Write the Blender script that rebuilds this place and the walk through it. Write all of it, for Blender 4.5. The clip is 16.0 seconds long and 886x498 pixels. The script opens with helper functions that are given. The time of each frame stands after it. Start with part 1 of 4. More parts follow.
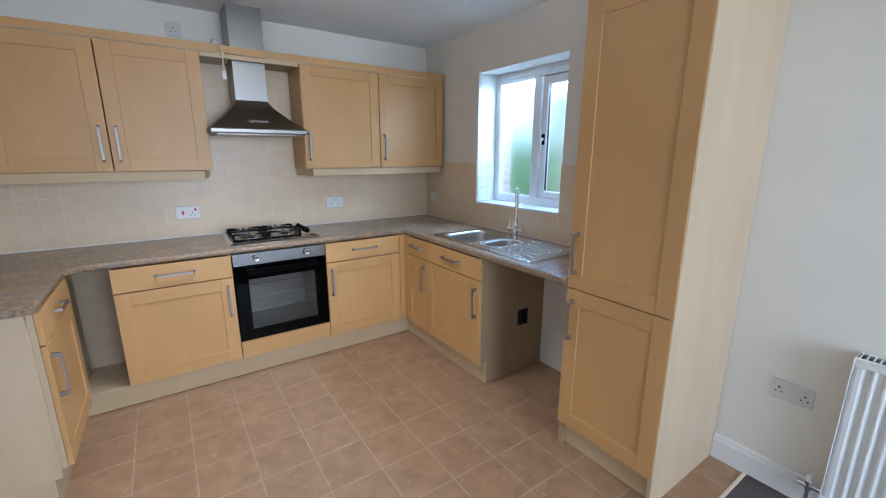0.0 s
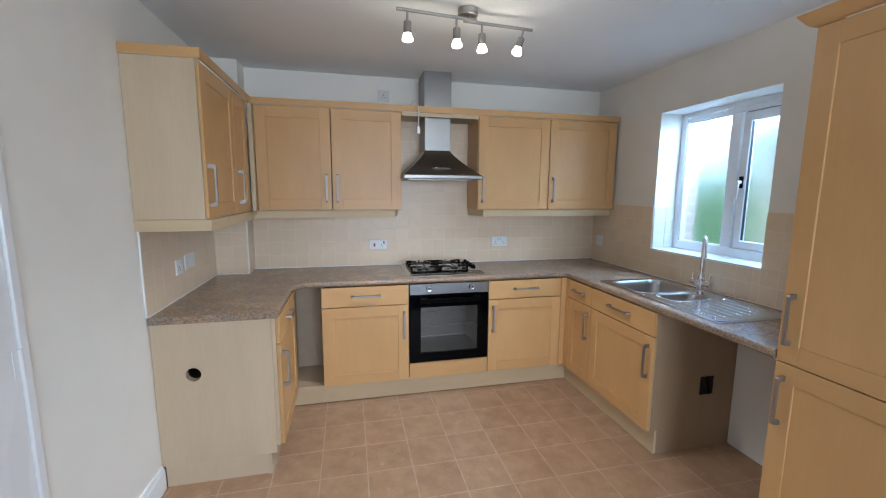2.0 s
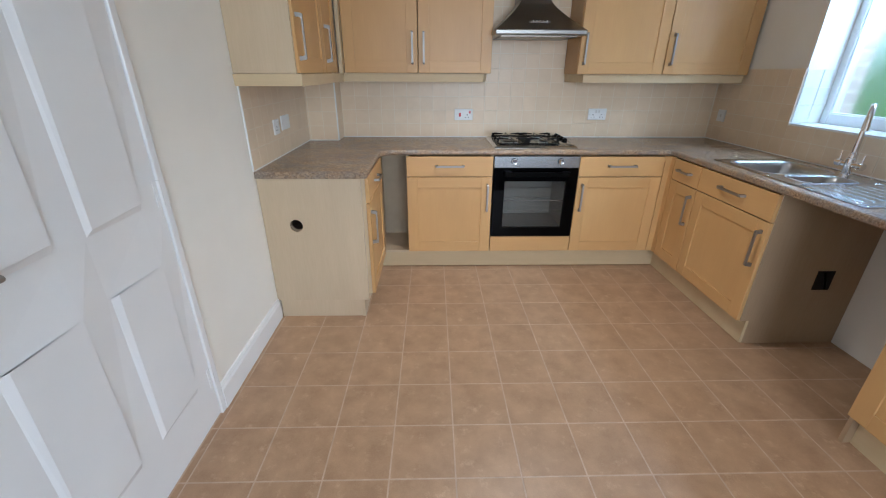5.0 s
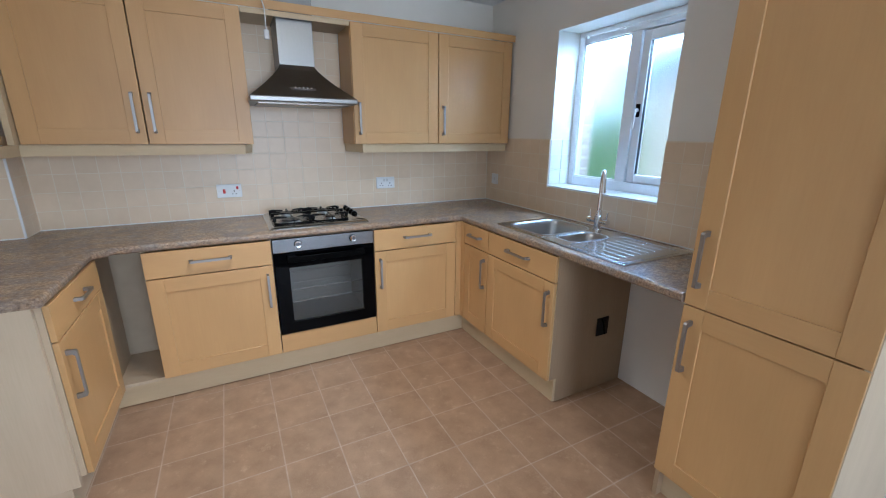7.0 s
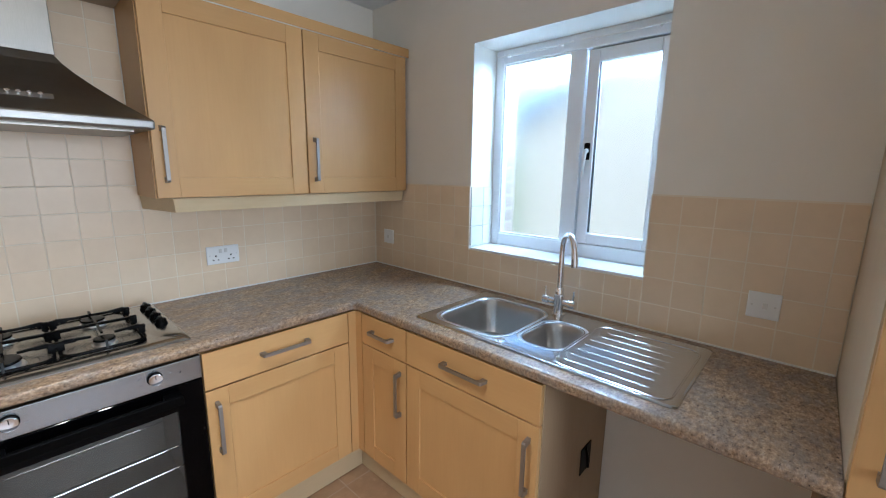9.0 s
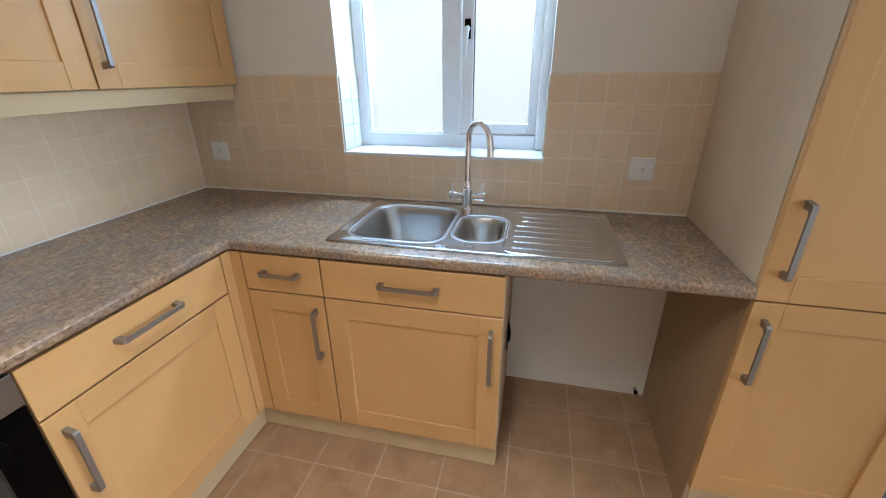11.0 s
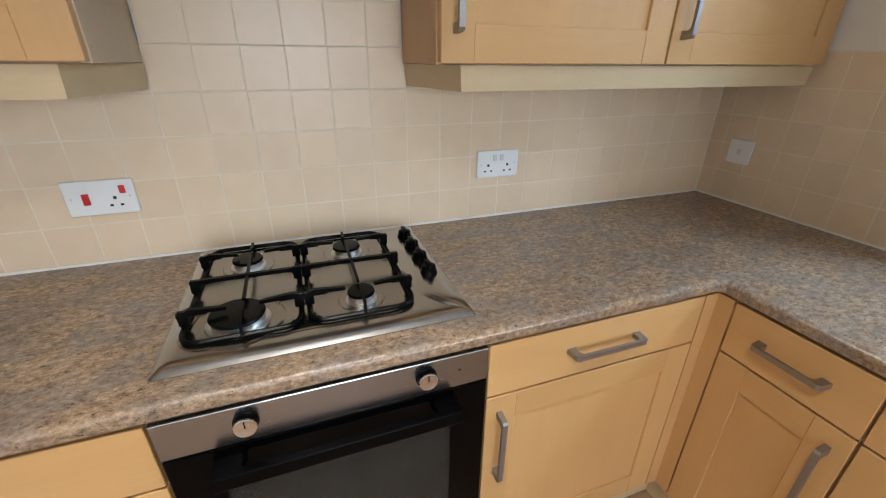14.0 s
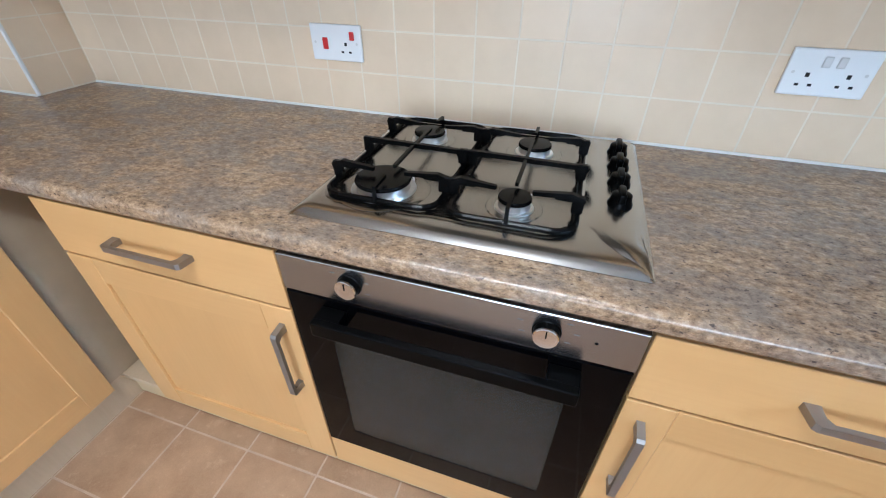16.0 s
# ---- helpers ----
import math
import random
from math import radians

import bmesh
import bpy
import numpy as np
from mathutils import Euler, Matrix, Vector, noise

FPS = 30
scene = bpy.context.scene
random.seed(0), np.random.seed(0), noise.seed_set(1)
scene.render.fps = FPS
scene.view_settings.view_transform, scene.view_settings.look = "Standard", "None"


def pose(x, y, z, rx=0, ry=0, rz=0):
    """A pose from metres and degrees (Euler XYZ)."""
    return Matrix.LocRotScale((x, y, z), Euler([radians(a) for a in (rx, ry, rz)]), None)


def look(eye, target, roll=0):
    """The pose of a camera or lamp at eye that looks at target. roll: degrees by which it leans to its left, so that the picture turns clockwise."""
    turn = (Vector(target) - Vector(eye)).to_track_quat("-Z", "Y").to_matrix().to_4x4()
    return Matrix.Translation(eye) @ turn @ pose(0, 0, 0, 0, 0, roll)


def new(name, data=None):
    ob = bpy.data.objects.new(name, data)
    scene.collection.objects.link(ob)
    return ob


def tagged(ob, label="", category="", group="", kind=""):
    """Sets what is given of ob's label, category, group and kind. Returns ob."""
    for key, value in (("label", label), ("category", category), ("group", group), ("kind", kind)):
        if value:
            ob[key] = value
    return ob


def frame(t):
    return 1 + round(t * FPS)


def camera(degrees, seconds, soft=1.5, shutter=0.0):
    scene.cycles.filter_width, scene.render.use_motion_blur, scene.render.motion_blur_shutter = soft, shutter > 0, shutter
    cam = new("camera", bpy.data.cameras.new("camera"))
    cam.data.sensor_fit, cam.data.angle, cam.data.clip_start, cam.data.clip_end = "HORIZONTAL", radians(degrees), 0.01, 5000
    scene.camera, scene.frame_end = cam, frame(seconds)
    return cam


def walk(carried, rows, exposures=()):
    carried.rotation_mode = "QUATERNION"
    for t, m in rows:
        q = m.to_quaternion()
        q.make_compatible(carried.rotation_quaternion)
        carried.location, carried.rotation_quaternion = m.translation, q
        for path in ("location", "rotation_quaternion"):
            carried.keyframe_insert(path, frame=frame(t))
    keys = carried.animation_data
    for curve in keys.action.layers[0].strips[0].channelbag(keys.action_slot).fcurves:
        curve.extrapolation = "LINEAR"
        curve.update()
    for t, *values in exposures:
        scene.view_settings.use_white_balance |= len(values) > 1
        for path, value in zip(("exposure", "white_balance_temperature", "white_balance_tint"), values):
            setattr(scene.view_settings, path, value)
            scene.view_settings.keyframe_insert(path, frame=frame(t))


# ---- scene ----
cam = camera(95.2, 16.0, soft=1.1)
# seconds, eye, target, roll
PATH = [
    (0, (-2.138, -3.399, 1.488), (-1.036, -1.794, 1.034), 0.1),
    (0.5, (-2.14, -3.425, 1.513), (-1.207, -1.686, 1.185), 0.2),
    (1, (-2.164, -3.433, 1.522), (-1.421, -1.596, 1.253), 0.4),
    (1.5, (-2.201, -3.42, 1.525), (-1.604, -1.53, 1.257), 0.3),
    (2, (-2.242, -3.41, 1.521), (-1.796, -1.48, 1.244), 0.4),
    (2.5, (-2.281, -3.416, 1.509), (-2.041, -1.456, 1.196), 0.4),
    (3, (-2.312, -3.402, 1.488), (-2.257, -1.445, 1.077), 0.4),
    (3.2, (-2.321, -3.4, 1.478), (-2.321, -1.452, 1.026), 0.4),
    (5.3, (-2.231, -3.393, 1.398), (-2.157, -1.569, 0.581), 0.3),
    (5.5, (-2.207, -3.387, 1.403), (-2.039, -1.567, 0.592), 0.4),
    (6, (-2.134, -3.322, 1.413), (-1.683, -1.525, 0.658), 0.5),
    (6.5, (-2.061, -3.169, 1.436), (-1.337, -1.41, 0.816), 0.6),
    (7, (-1.999, -3.008, 1.449), (-1.108, -1.302, 0.906), 0.5),
    (7.5, (-1.875, -2.831, 1.464), (-0.921, -1.135, 1.001), 0.6),
    (8, (-1.738, -2.623, 1.473), (-0.747, -0.939, 1.046), 0.6),
    (8.5, (-1.68, -2.35, 1.474), (-0.498, -0.787, 1.072), 0.8),
    (9, (-1.634, -2.089, 1.498), (-0.185, -0.762, 1.123), 0.8),
    (9.5, (-1.551, -1.915, 1.496), (0.106, -0.85, 1.153), 0.8),
    (9.7, (-1.542, -1.862, 1.495), (0.182, -0.911, 1.144), 0.7),
    (11.8, (-1.753, -1.526, 1.392), (0.003, -1.262, 0.473), 0.7),
    (12, (-1.752, -1.509, 1.398), (-0.032, -1.031, 0.497), 0.5),
    (12.5, (-1.748, -1.441, 1.403), (-0.223, -0.421, 0.606), 0.4),
    (13, (-1.676, -1.35, 1.397), (-0.368, -0.054, 0.615), 0.5),
    (13.5, (-1.633, -1.23, 1.391), (-0.575, 0.261, 0.58), 0.6),
    (14, (-1.552, -1.187, 1.393), (-0.935, 0.518, 0.549), 0.4),
    (14.5, (-1.475, -1.201, 1.403), (-1.441, 0.581, 0.496), 0.5),
    (15, (-1.426, -1.137, 1.379), (-1.673, 0.568, 0.364), 0.3),
    (15.5, (-1.394, -1.052, 1.326), (-1.753, 0.562, 0.201), 0.2),
    (16, (-1.394, -1.034, 1.28), (-1.886, 0.497, 0.091), 0.3),
]
EXPOSURES = ((0, 1.55, 5000, 8.5), (3, 1.57, 5150, 8), (5.5, 1.58, 5250, 8), (6.5, 1.57, 4950, 8.5), (8, 1.55, 4950, 8.5), (9.5, 1.72, 5400, 9), (12.5, 1.85, 5500, 9),
             (13, 1.72, 5950, 9), (14, 1.78, 5600, 9), (14.5, 2.08, 5000, 7.5), (15, 2.1, 4950, 7.5), (16, 2.16, 4950, 7.5))
walk(cam, [(t, look(eye, target, roll)) for t, eye, target, roll in PATH], EXPOSURES)

# ---- light ----
world = bpy.data.worlds.new("sky")
scene.world = world
world.use_nodes = True
wn = world.node_tree.nodes
sky = wn.new("ShaderNodeTexSky")
sky.sky_type, sky.sun_disc = "NISHITA", False
sky.sun_elevation, sky.sun_rotation = radians(41), radians(276)
world.node_tree.links.new(sky.outputs[0], wn["Background"].inputs[0])
wn["Background"].inputs[1].default_value = 0.15

sun = new("sun", bpy.data.lights.new("sun", "SUN"))
sun.data.energy, sun.data.angle, sun.data.color = 1.3, radians(12), (1, 0.97, 0.92)
sun.matrix_world = look((-6, -1, 8), (3, 0, 0))


def window_light(name, eye, target, w, h, power, color):
    """The sky's light in a window opening."""
    ob = new(name, bpy.data.lights.new(name, "AREA"))
    ob.data.shape, ob.data.size, ob.data.size_y = "RECTANGLE", w, h
    ob.data.energy, ob.data.color = power, color
    ob.matrix_world = look(eye, target)
    return ob


window_light("living_window_light", (-1.35, -7.06, 1.35), (-1.6, 0, 1.1), 1.9, 1.9, 38, (1.0, 0.97, 0.92))
# the sky above the kitchen window, in the head of its opening
window_light("kitchen_window_light", (0.44, -1.21, 2.10), (-0.4, -1.21, 1.25), 0.86, 0.20, 9.5, (0.62, 0.82, 1.0))


# ---- materials ----
def material(name):
    m = bpy.data.materials.new(name)
    m.use_nodes = True
    nt = m.node_tree
    return m, nt, nt.nodes["Principled BSDF"]


def node(nt, kind, **inputs):
    n = nt.nodes.new(kind)
    for k, v in inputs.items():
        n.inputs[k].default_value = v
    return n


def ramp(nt, fac, stops):
    r = nt.nodes.new("ShaderNodeValToRGB")
    els = r.color_ramp.elements
    while len(els) < len(stops):
        els.new(0.5)
    for e, (p, c) in zip(els, stops):
        e.position, e.color = p, (*c, 1)
    nt.links.new(fac, r.inputs[0])
    return r


def coords(nt, kind="Object", scale=(1, 1, 1)):
    tc = nt.nodes.new("ShaderNodeTexCoord")
    mp = node(nt, "ShaderNodeMapping", Scale=scale)
    nt.links.new(tc.outputs[kind], mp.inputs[0])
    return mp.outputs[0]


def noise_tex(nt, vec, scale, detail=4.0, rough=0.55):
    n = node(nt, "ShaderNodeTexNoise", Scale=scale, Detail=detail, Roughness=rough)
    nt.links.new(vec, n.inputs["Vector"])
    return n.outputs["Fac"]


def bump(nt, bsdf, height, strength, distance=0.002):
    b = node(nt, "ShaderNodeBump", Strength=strength, Distance=distance)
    nt.links.new(height, b.inputs["Height"])
    nt.links.new(b.outputs[0], bsdf.inputs["Normal"])


def mix_color(nt, fac, a, b, blend="MIX"):
    m = nt.nodes.new("ShaderNodeMix")
    m.data_type, m.blend_type = "RGBA", blend
    if isinstance(fac, float):
        m.inputs[0].default_value = fac
    else:
        nt.links.new(fac, m.inputs[0])
    for sock, v in ((m.inputs[6], a), (m.inputs[7], b)):
        if isinstance(v, tuple):
            sock.default_value = (*v, 1)
        else:
            nt.links.new(v, sock)
    return m.outputs[2]


def simple(name, color, rough, metal=0.0, vary=0.06, scale=9.0, bumpy=0.0, bscale=120.0, coat=0.0, spec=0.5):
    """A plain surface with faint unevenness of tone and gloss."""
    m, nt, b = material(name)
    vec = coords(nt)
    n = noise_tex(nt, vec, scale)
    r = ramp(nt, n, [(0.3, tuple(c * (1 - vary) for c in color)), (0.7, tuple(min(1, c * (1 + vary)) for c in color))])
    nt.links.new(r.outputs[0], b.inputs["Base Color"])
    b.inputs["Roughness"].default_value, b.inputs["Metallic"].default_value = rough, metal
    b.inputs["Coat Weight"].default_value = coat
    b.inputs["Specular IOR Level"].default_value = spec
    if bumpy:
        bump(nt, b, noise_tex(nt, vec, bscale), bumpy)
    return m


def wood(name, light, dark, grain, rough=0.38):
    """Beech foil: long fine pores along the grain axis over slow tonal drift."""
    m, nt, b = material(name)
    fine = noise_tex(nt, coords(nt, scale=grain), 30, 3)
    slow = noise_tex(nt, coords(nt, scale=tuple(g * 0.3 + 0.2 for g in grain)), 4, 3)
    a = ramp(nt, fine, [(0.3, dark), (0.62, light)])
    s = ramp(nt, slow, [(0.3, (0.90, 0.885, 0.86)), (0.7, (1, 1, 1))])
    c = mix_color(nt, 1.0, a.outputs[0], s.outputs[0], "MULTIPLY")
    info = nt.nodes.new("ShaderNodeObjectInfo")
    v = ramp(nt, info.outputs["Random"], [(0, (0.95, 0.94, 0.92)), (1, (1, 1, 1))])
    c = mix_color(nt, 1.0, c, v.outputs[0], "MULTIPLY")
    nt.links.new(c, b.inputs["Base Color"])
    b.inputs["Roughness"].default_value = rough
    bump(nt, b, fine, 0.05, 0.001)
    return m


BEECH = wood("beech_upright", (0.60, 0.362, 0.145), (0.585, 0.35, 0.138), (4, 4, 0.25))
BEECH_H = wood("beech_level", (0.595, 0.358, 0.143), (0.58, 0.345, 0.135), (0.25, 4, 4))
CREAM = wood("pale_laminate", (0.60, 0.478, 0.325), (0.575, 0.455, 0.305), (5, 5, 0.3), 0.42)
CREAM_H = wood("pale_laminate_level", (0.62, 0.49, 0.30), (0.60, 0.47, 0.285), (0.4, 5, 5), 0.42)
# gap sides: shade and the floor's brown bounce put into the colour
SHADED_SIDE = wood("shaded_side_laminate", (0.40, 0.285, 0.175), (0.375, 0.265, 0.16), (5, 5, 0.3), 0.5)
INSIDE = simple("carcass_board", (0.42, 0.33, 0.22), 0.6)


def worktop_material():
    m, nt, b = material("mottled_laminate")
    vec = coords(nt)
    n1 = noise_tex(nt, coords(nt, scale=(0.75, 1.1, 1.0)), 95, 8, 0.76)
    n2 = noise_tex(nt, coords(nt, scale=(0.7, 1.2, 1)), 120, 5, 0.62)
    n3 = noise_tex(nt, coords(nt, scale=(0.7, 1.1, 1)), 11, 8, 0.75)
    n4 = noise_tex(nt, vec, 3.2, 3, 0.5)
    n5 = noise_tex(nt, coords(nt, scale=(0.7, 1.2, 1)), 34, 5, 0.7)
    tan = ramp(nt, n1, [(0.34, (0.105, 0.070, 0.045)), (0.43, (0.235, 0.158, 0.096)), (0.51, (0.335, 0.228, 0.138)), (0.58, (0.43, 0.303, 0.190)), (0.69, (0.55, 0.415, 0.28))])
    grey = ramp(nt, n1, [(0.33, (0.12, 0.092, 0.070)), (0.45, (0.22, 0.170, 0.129)), (0.55, (0.282, 0.222, 0.171)), (0.70, (0.39, 0.32, 0.255))])
    c = mix_color(nt, ramp(nt, n3, [(0.43, (0, 0, 0)), (0.58, (1, 1, 1))]).outputs[0], tan.outputs[0], grey.outputs[0])
    c = mix_color(nt, ramp(nt, n5, [(0.60, (0, 0, 0)), (0.68, (0.4, 0.4, 0.4))]).outputs[0], c, (0.165, 0.13, 0.108))
    c = mix_color(nt, ramp(nt, n2, [(0.33, (0.8, 0.8, 0.8)), (0.38, (0, 0, 0))]).outputs[0], c, (0.035, 0.028, 0.03))
    c = mix_color(nt, 1.0, c, ramp(nt, n4, [(0.35, (0.84, 0.82, 0.82)), (0.65, (1, 1, 1))]).outputs[0], "MULTIPLY")
    nt.links.new(c, b.inputs["Base Color"])
    b.inputs["Roughness"].default_value = 0.23
    bump(nt, b, n2, 0.04, 0.001)
    return m


def steel(name, color, rough, axis, vary=0.2):
    m, nt, b = material(name)
    n = noise_tex(nt, coords(nt, scale=axis), 25, 3)
    nt.links.new(ramp(nt, n, [(0.3, tuple(c * 0.9 for c in color)), (0.7, color)]).outputs[0], b.inputs["Base Color"])
    b.inputs["Metallic"].default_value = 1
    rr = ramp(nt, n, [(0.2, (rough * (1 - vary),) * 3), (0.8, (rough * (1 + vary),) * 3)])
    nt.links.new(rr.outputs[0], b.inputs["Roughness"])
    return m


def tile_material(name, a, b2, rough, scale, bumpy, scuff=None):
    """Glazed or clay tile, each one a little different."""
    m, nt, b = material(name)
    info = nt.nodes.new("ShaderNodeObjectInfo")
    tc = nt.nodes.new("ShaderNodeTexCoord")
    add = nt.nodes.new("ShaderNodeVectorMath")
    add.operation = "MULTIPLY_ADD"
    comb = nt.nodes.new("ShaderNodeCombineXYZ")
    for i in range(3):
        nt.links.new(info.outputs["Random"], comb.inputs[i])
    nt.links.new(comb.outputs[0], add.inputs[0])
    add.inputs[1].default_value = (37, 53, 71)
    nt.links.new(tc.outputs["Object"], add.inputs[2])
    n = noise_tex(nt, add.outputs[0], scale, 5, 0.6)
    c = ramp(nt, n, [(0.32, a), (0.68, b2)]).outputs[0]
    v = ramp(nt, info.outputs["Random"], [(0, (0.955, 0.95, 0.945)), (1, (1, 1, 1))])
    c = mix_color(nt, 1.0, c, v.outputs[0], "MULTIPLY")
    if scuff:
        w = noise_tex(nt, add.outputs[0], scale * 2.3, 8, 0.75)
        c = mix_color(nt, ramp(nt, w, [(0.56, (0, 0, 0)), (0.70, (0.55, 0.55, 0.55))]).outputs[0], c, scuff)
        fine = noise_tex(nt, add.outputs[0], 260, 2, 0.5)
        c = mix_color(nt, 1.0, c, ramp(nt, fine, [(0.3, (0.90, 0.89, 0.88)), (0.7, (1, 1, 1))]).outputs[0], "MULTIPLY")
    nt.links.new(c, b.inputs["Base Color"])
    b.inputs["Roughness"].default_value = rough
    bump(nt, b, n, bumpy, 0.002)
    return m


WORKTOP = worktop_material()
DARK_STEEL = steel("dark_brushed_steel", (0.25, 0.235, 0.215), 0.32, (2, 50, 50))
STEEL = steel("brushed_steel", (0.37, 0.39, 0.41), 0.29, (2, 50, 50))
FASCIA = steel("fascia_steel", (0.42, 0.43, 0.45), 0.24, (0.5, 90, 90), 0.06)
WELL_STEEL = steel("hob_well_steel", (0.36, 0.35, 0.33), 0.24, (2, 50, 50))
HOB_STEEL = steel("hob_steel", (0.50, 0.50, 0.49), 0.22, (2, 50, 50))
STEEL_V = steel("brushed_steel_upright", (0.27, 0.265, 0.26), 0.34, (50, 50, 2))
SINK = steel("sink_steel", (0.62, 0.64, 0.66), 0.16, (40, 3, 40))
BOWL = steel("bowl_steel", (0.46, 0.46, 0.455), 0.30, (40, 40, 3), 0.1)
NICKEL = steel("satin_nickel", (0.36, 0.345, 0.33), 0.48, (4, 4, 4))
CHROME = simple("chrome", (0.80, 0.80, 0.82), 0.08, 1.0, 0.02)
ALU = simple("cast_aluminium", (0.65, 0.64, 0.62), 0.35, 1.0)
ENAMEL = simple("black_enamel", (0.002, 0.002, 0.002), 0.25, spec=0.10)
BLACK_GLASS = simple("black_glass", (0.001, 0.001, 0.0013), 0.05, spec=0.08)
BLACK_PLASTIC = simple("black_plastic", (0.0015, 0.0015, 0.0015), 0.28, spec=0.05)
DARK = simple("dark_void", (0.01, 0.009, 0.008), 0.9)
PRINT_AND_GAP_DARK = simple("dark_print_and_gap_shade", (0.13, 0.127, 0.12), 0.5)
OVEN_GREY = simple("grey_oven_lining", (0.34, 0.34, 0.33), 0.45)
WHITE_PLASTIC = simple("white_plastic", (0.78, 0.78, 0.77), 0.35, vary=0.02)
GREY_PLASTIC = simple("shaded_white_plastic", (0.62, 0.61, 0.59), 0.4, vary=0.03)
RED = simple("red_plastic", (0.5, 0.015, 0.015), 0.4)
UPVC = simple("upvc", (0.80, 0.82, 0.84), 0.28, vary=0.02)
GASKET = simple("gasket", (0.03, 0.03, 0.03), 0.6)
WALL = simple("wall_paint", (0.78, 0.745, 0.68), 0.75, vary=0.025, scale=2.5, bumpy=0.12, bscale=180)
CEIL = simple("ceiling_paint", (0.82, 0.82, 0.82), 0.85, vary=0.02, scale=2.0, bumpy=0.10, bscale=150)
GLOSS = simple("white_gloss_paint", (0.78, 0.78, 0.78), 0.22, vary=0.02, scale=4, bumpy=0.05, bscale=60)
RADIATOR = simple("radiator_enamel", (0.80, 0.80, 0.79), 0.25, vary=0.02)
GROUT = simple("wall_grout", (0.76, 0.665, 0.53), 0.8)
SEAL = simple("white_sealant", (0.82, 0.80, 0.76), 0.4, vary=0.03)
TILE = tile_material("cream_glazed_tile", (0.72, 0.568, 0.395), (0.755, 0.602, 0.425), 0.33, 14, 0.10)
# paler copy of the cream tile: window light on the reveal, as colour
LIT_TILE = tile_material("window_lit_tile", (0.74, 0.72, 0.66), (0.78, 0.76, 0.70), 0.25, 14, 0.08)
FLOOR_GROUT = simple("floor_grout", (0.47, 0.345, 0.25), 0.85, vary=0.15, scale=14)
FLOOR_TILE = tile_material("brown_floor_tile", (0.335, 0.203, 0.114), (0.45, 0.285, 0.165), 0.38, 9, 0.25, (0.58, 0.40, 0.255))
CARPET = simple("grey_carpet", (0.10, 0.085, 0.085), 0.95, vary=0.35, scale=220, bumpy=0.6, bscale=260)
BRICK = simple("outside_brick", (0.55, 0.42, 0.33), 0.85, vary=0.15, scale=20, bumpy=0.5)
RENDER = simple("pale_render", (0.42, 0.375, 0.305), 0.9, vary=0.04, scale=1.5, bumpy=0.3)
ROOF = simple("slate_roof", (0.16, 0.20, 0.26), 0.7, vary=0.2)
GRASS = simple("grass", (0.09, 0.17, 0.04), 0.9, vary=0.4, scale=5)
LEAF = simple("hedge_leaf", (0.10, 0.24, 0.05), 0.6, vary=0.4, scale=6)


def glass_material(name, color, rough, through_part):
    m, nt, b = material(name)
    b.inputs["Base Color"].default_value = (*color, 1)
    b.inputs["Roughness"].default_value = rough
    b.inputs["Transmission Weight"].default_value = through_part
    b.inputs["IOR"].default_value = 1.45
    n = noise_tex(nt, coords(nt), 60, 3)
    bump(nt, b, n, 0.15 if rough > 0.1 else 0.0, 0.002)
    return m


FROST = glass_material("frosted_glass", (0.95, 0.98, 0.97), 0.26, 1.0)


def smoked_glass():
    """A dark tinted pane: see-through tint under a clear reflection, with a thin painted grey sheen."""
    m, nt, b = material("smoked_glass")
    tint = nt.nodes.new("ShaderNodeBsdfTransparent")
    tint.inputs[0].default_value = (0.85, 0.84, 0.82, 1)
    gloss = node(nt, "ShaderNodeBsdfGlossy", Roughness=0.04)
    fres = node(nt, "ShaderNodeFresnel", IOR=1.4)
    mixer = nt.nodes.new("ShaderNodeMixShader")
    nt.links.new(fres.outputs[0], mixer.inputs[0])
    nt.links.new(tint.outputs[0], mixer.inputs[1])
    nt.links.new(gloss.outputs[0], mixer.inputs[2])
    # thin diffuse layer: the inner glass's grey reflection, put into colour
    grey_sheen = nt.nodes.new("ShaderNodeBsdfDiffuse")
    sheen_mottle = noise_tex(nt, coords(nt, scale=(3, 3, 8)), 6, 4)
    nt.links.new(ramp(nt, sheen_mottle, [(0.3, (0.30, 0.29, 0.26)), (0.7, (0.42, 0.41, 0.38))]).outputs[0], grey_sheen.inputs[0])
    sheened = node(nt, "ShaderNodeMixShader", Fac=0.033)
    nt.links.new(mixer.outputs[0], sheened.inputs[1])
    nt.links.new(grey_sheen.outputs[0], sheened.inputs[2])
    nt.links.new(sheened.outputs[0], nt.nodes["Material Output"].inputs[0])
    return m


OVEN_GLASS = smoked_glass()


def lamp_material():
    m, nt, b = material("lamp_glow")
    b.inputs["Emission Color"].default_value = (1.0, 0.80, 0.52, 1)
    b.inputs["Emission Strength"].default_value = 13
    return m


LAMP = lamp_material()


# ---- mesh helpers ----
def part(name, bm, mats, parent=None, label="", at=None, smooth=False):
    """Links a bmesh as one mesh object, under parent if given."""
    me = bpy.data.meshes.new(name)
    if smooth:
        for f in bm.faces:
            f.smooth = True
    bm.normal_update()
    bm.to_mesh(me)
    bm.free()
    for m in mats if isinstance(mats, (list, tuple)) else [mats]:
        me.materials.append(m)
    if smooth:
        me.set_sharp_from_angle(angle=radians(38))
    ob = new(name, me)
    if parent:
        ob.parent = parent
    if at is not None:
        ob.matrix_basis = at
    if label:
        ob["label"] = label
    return ob


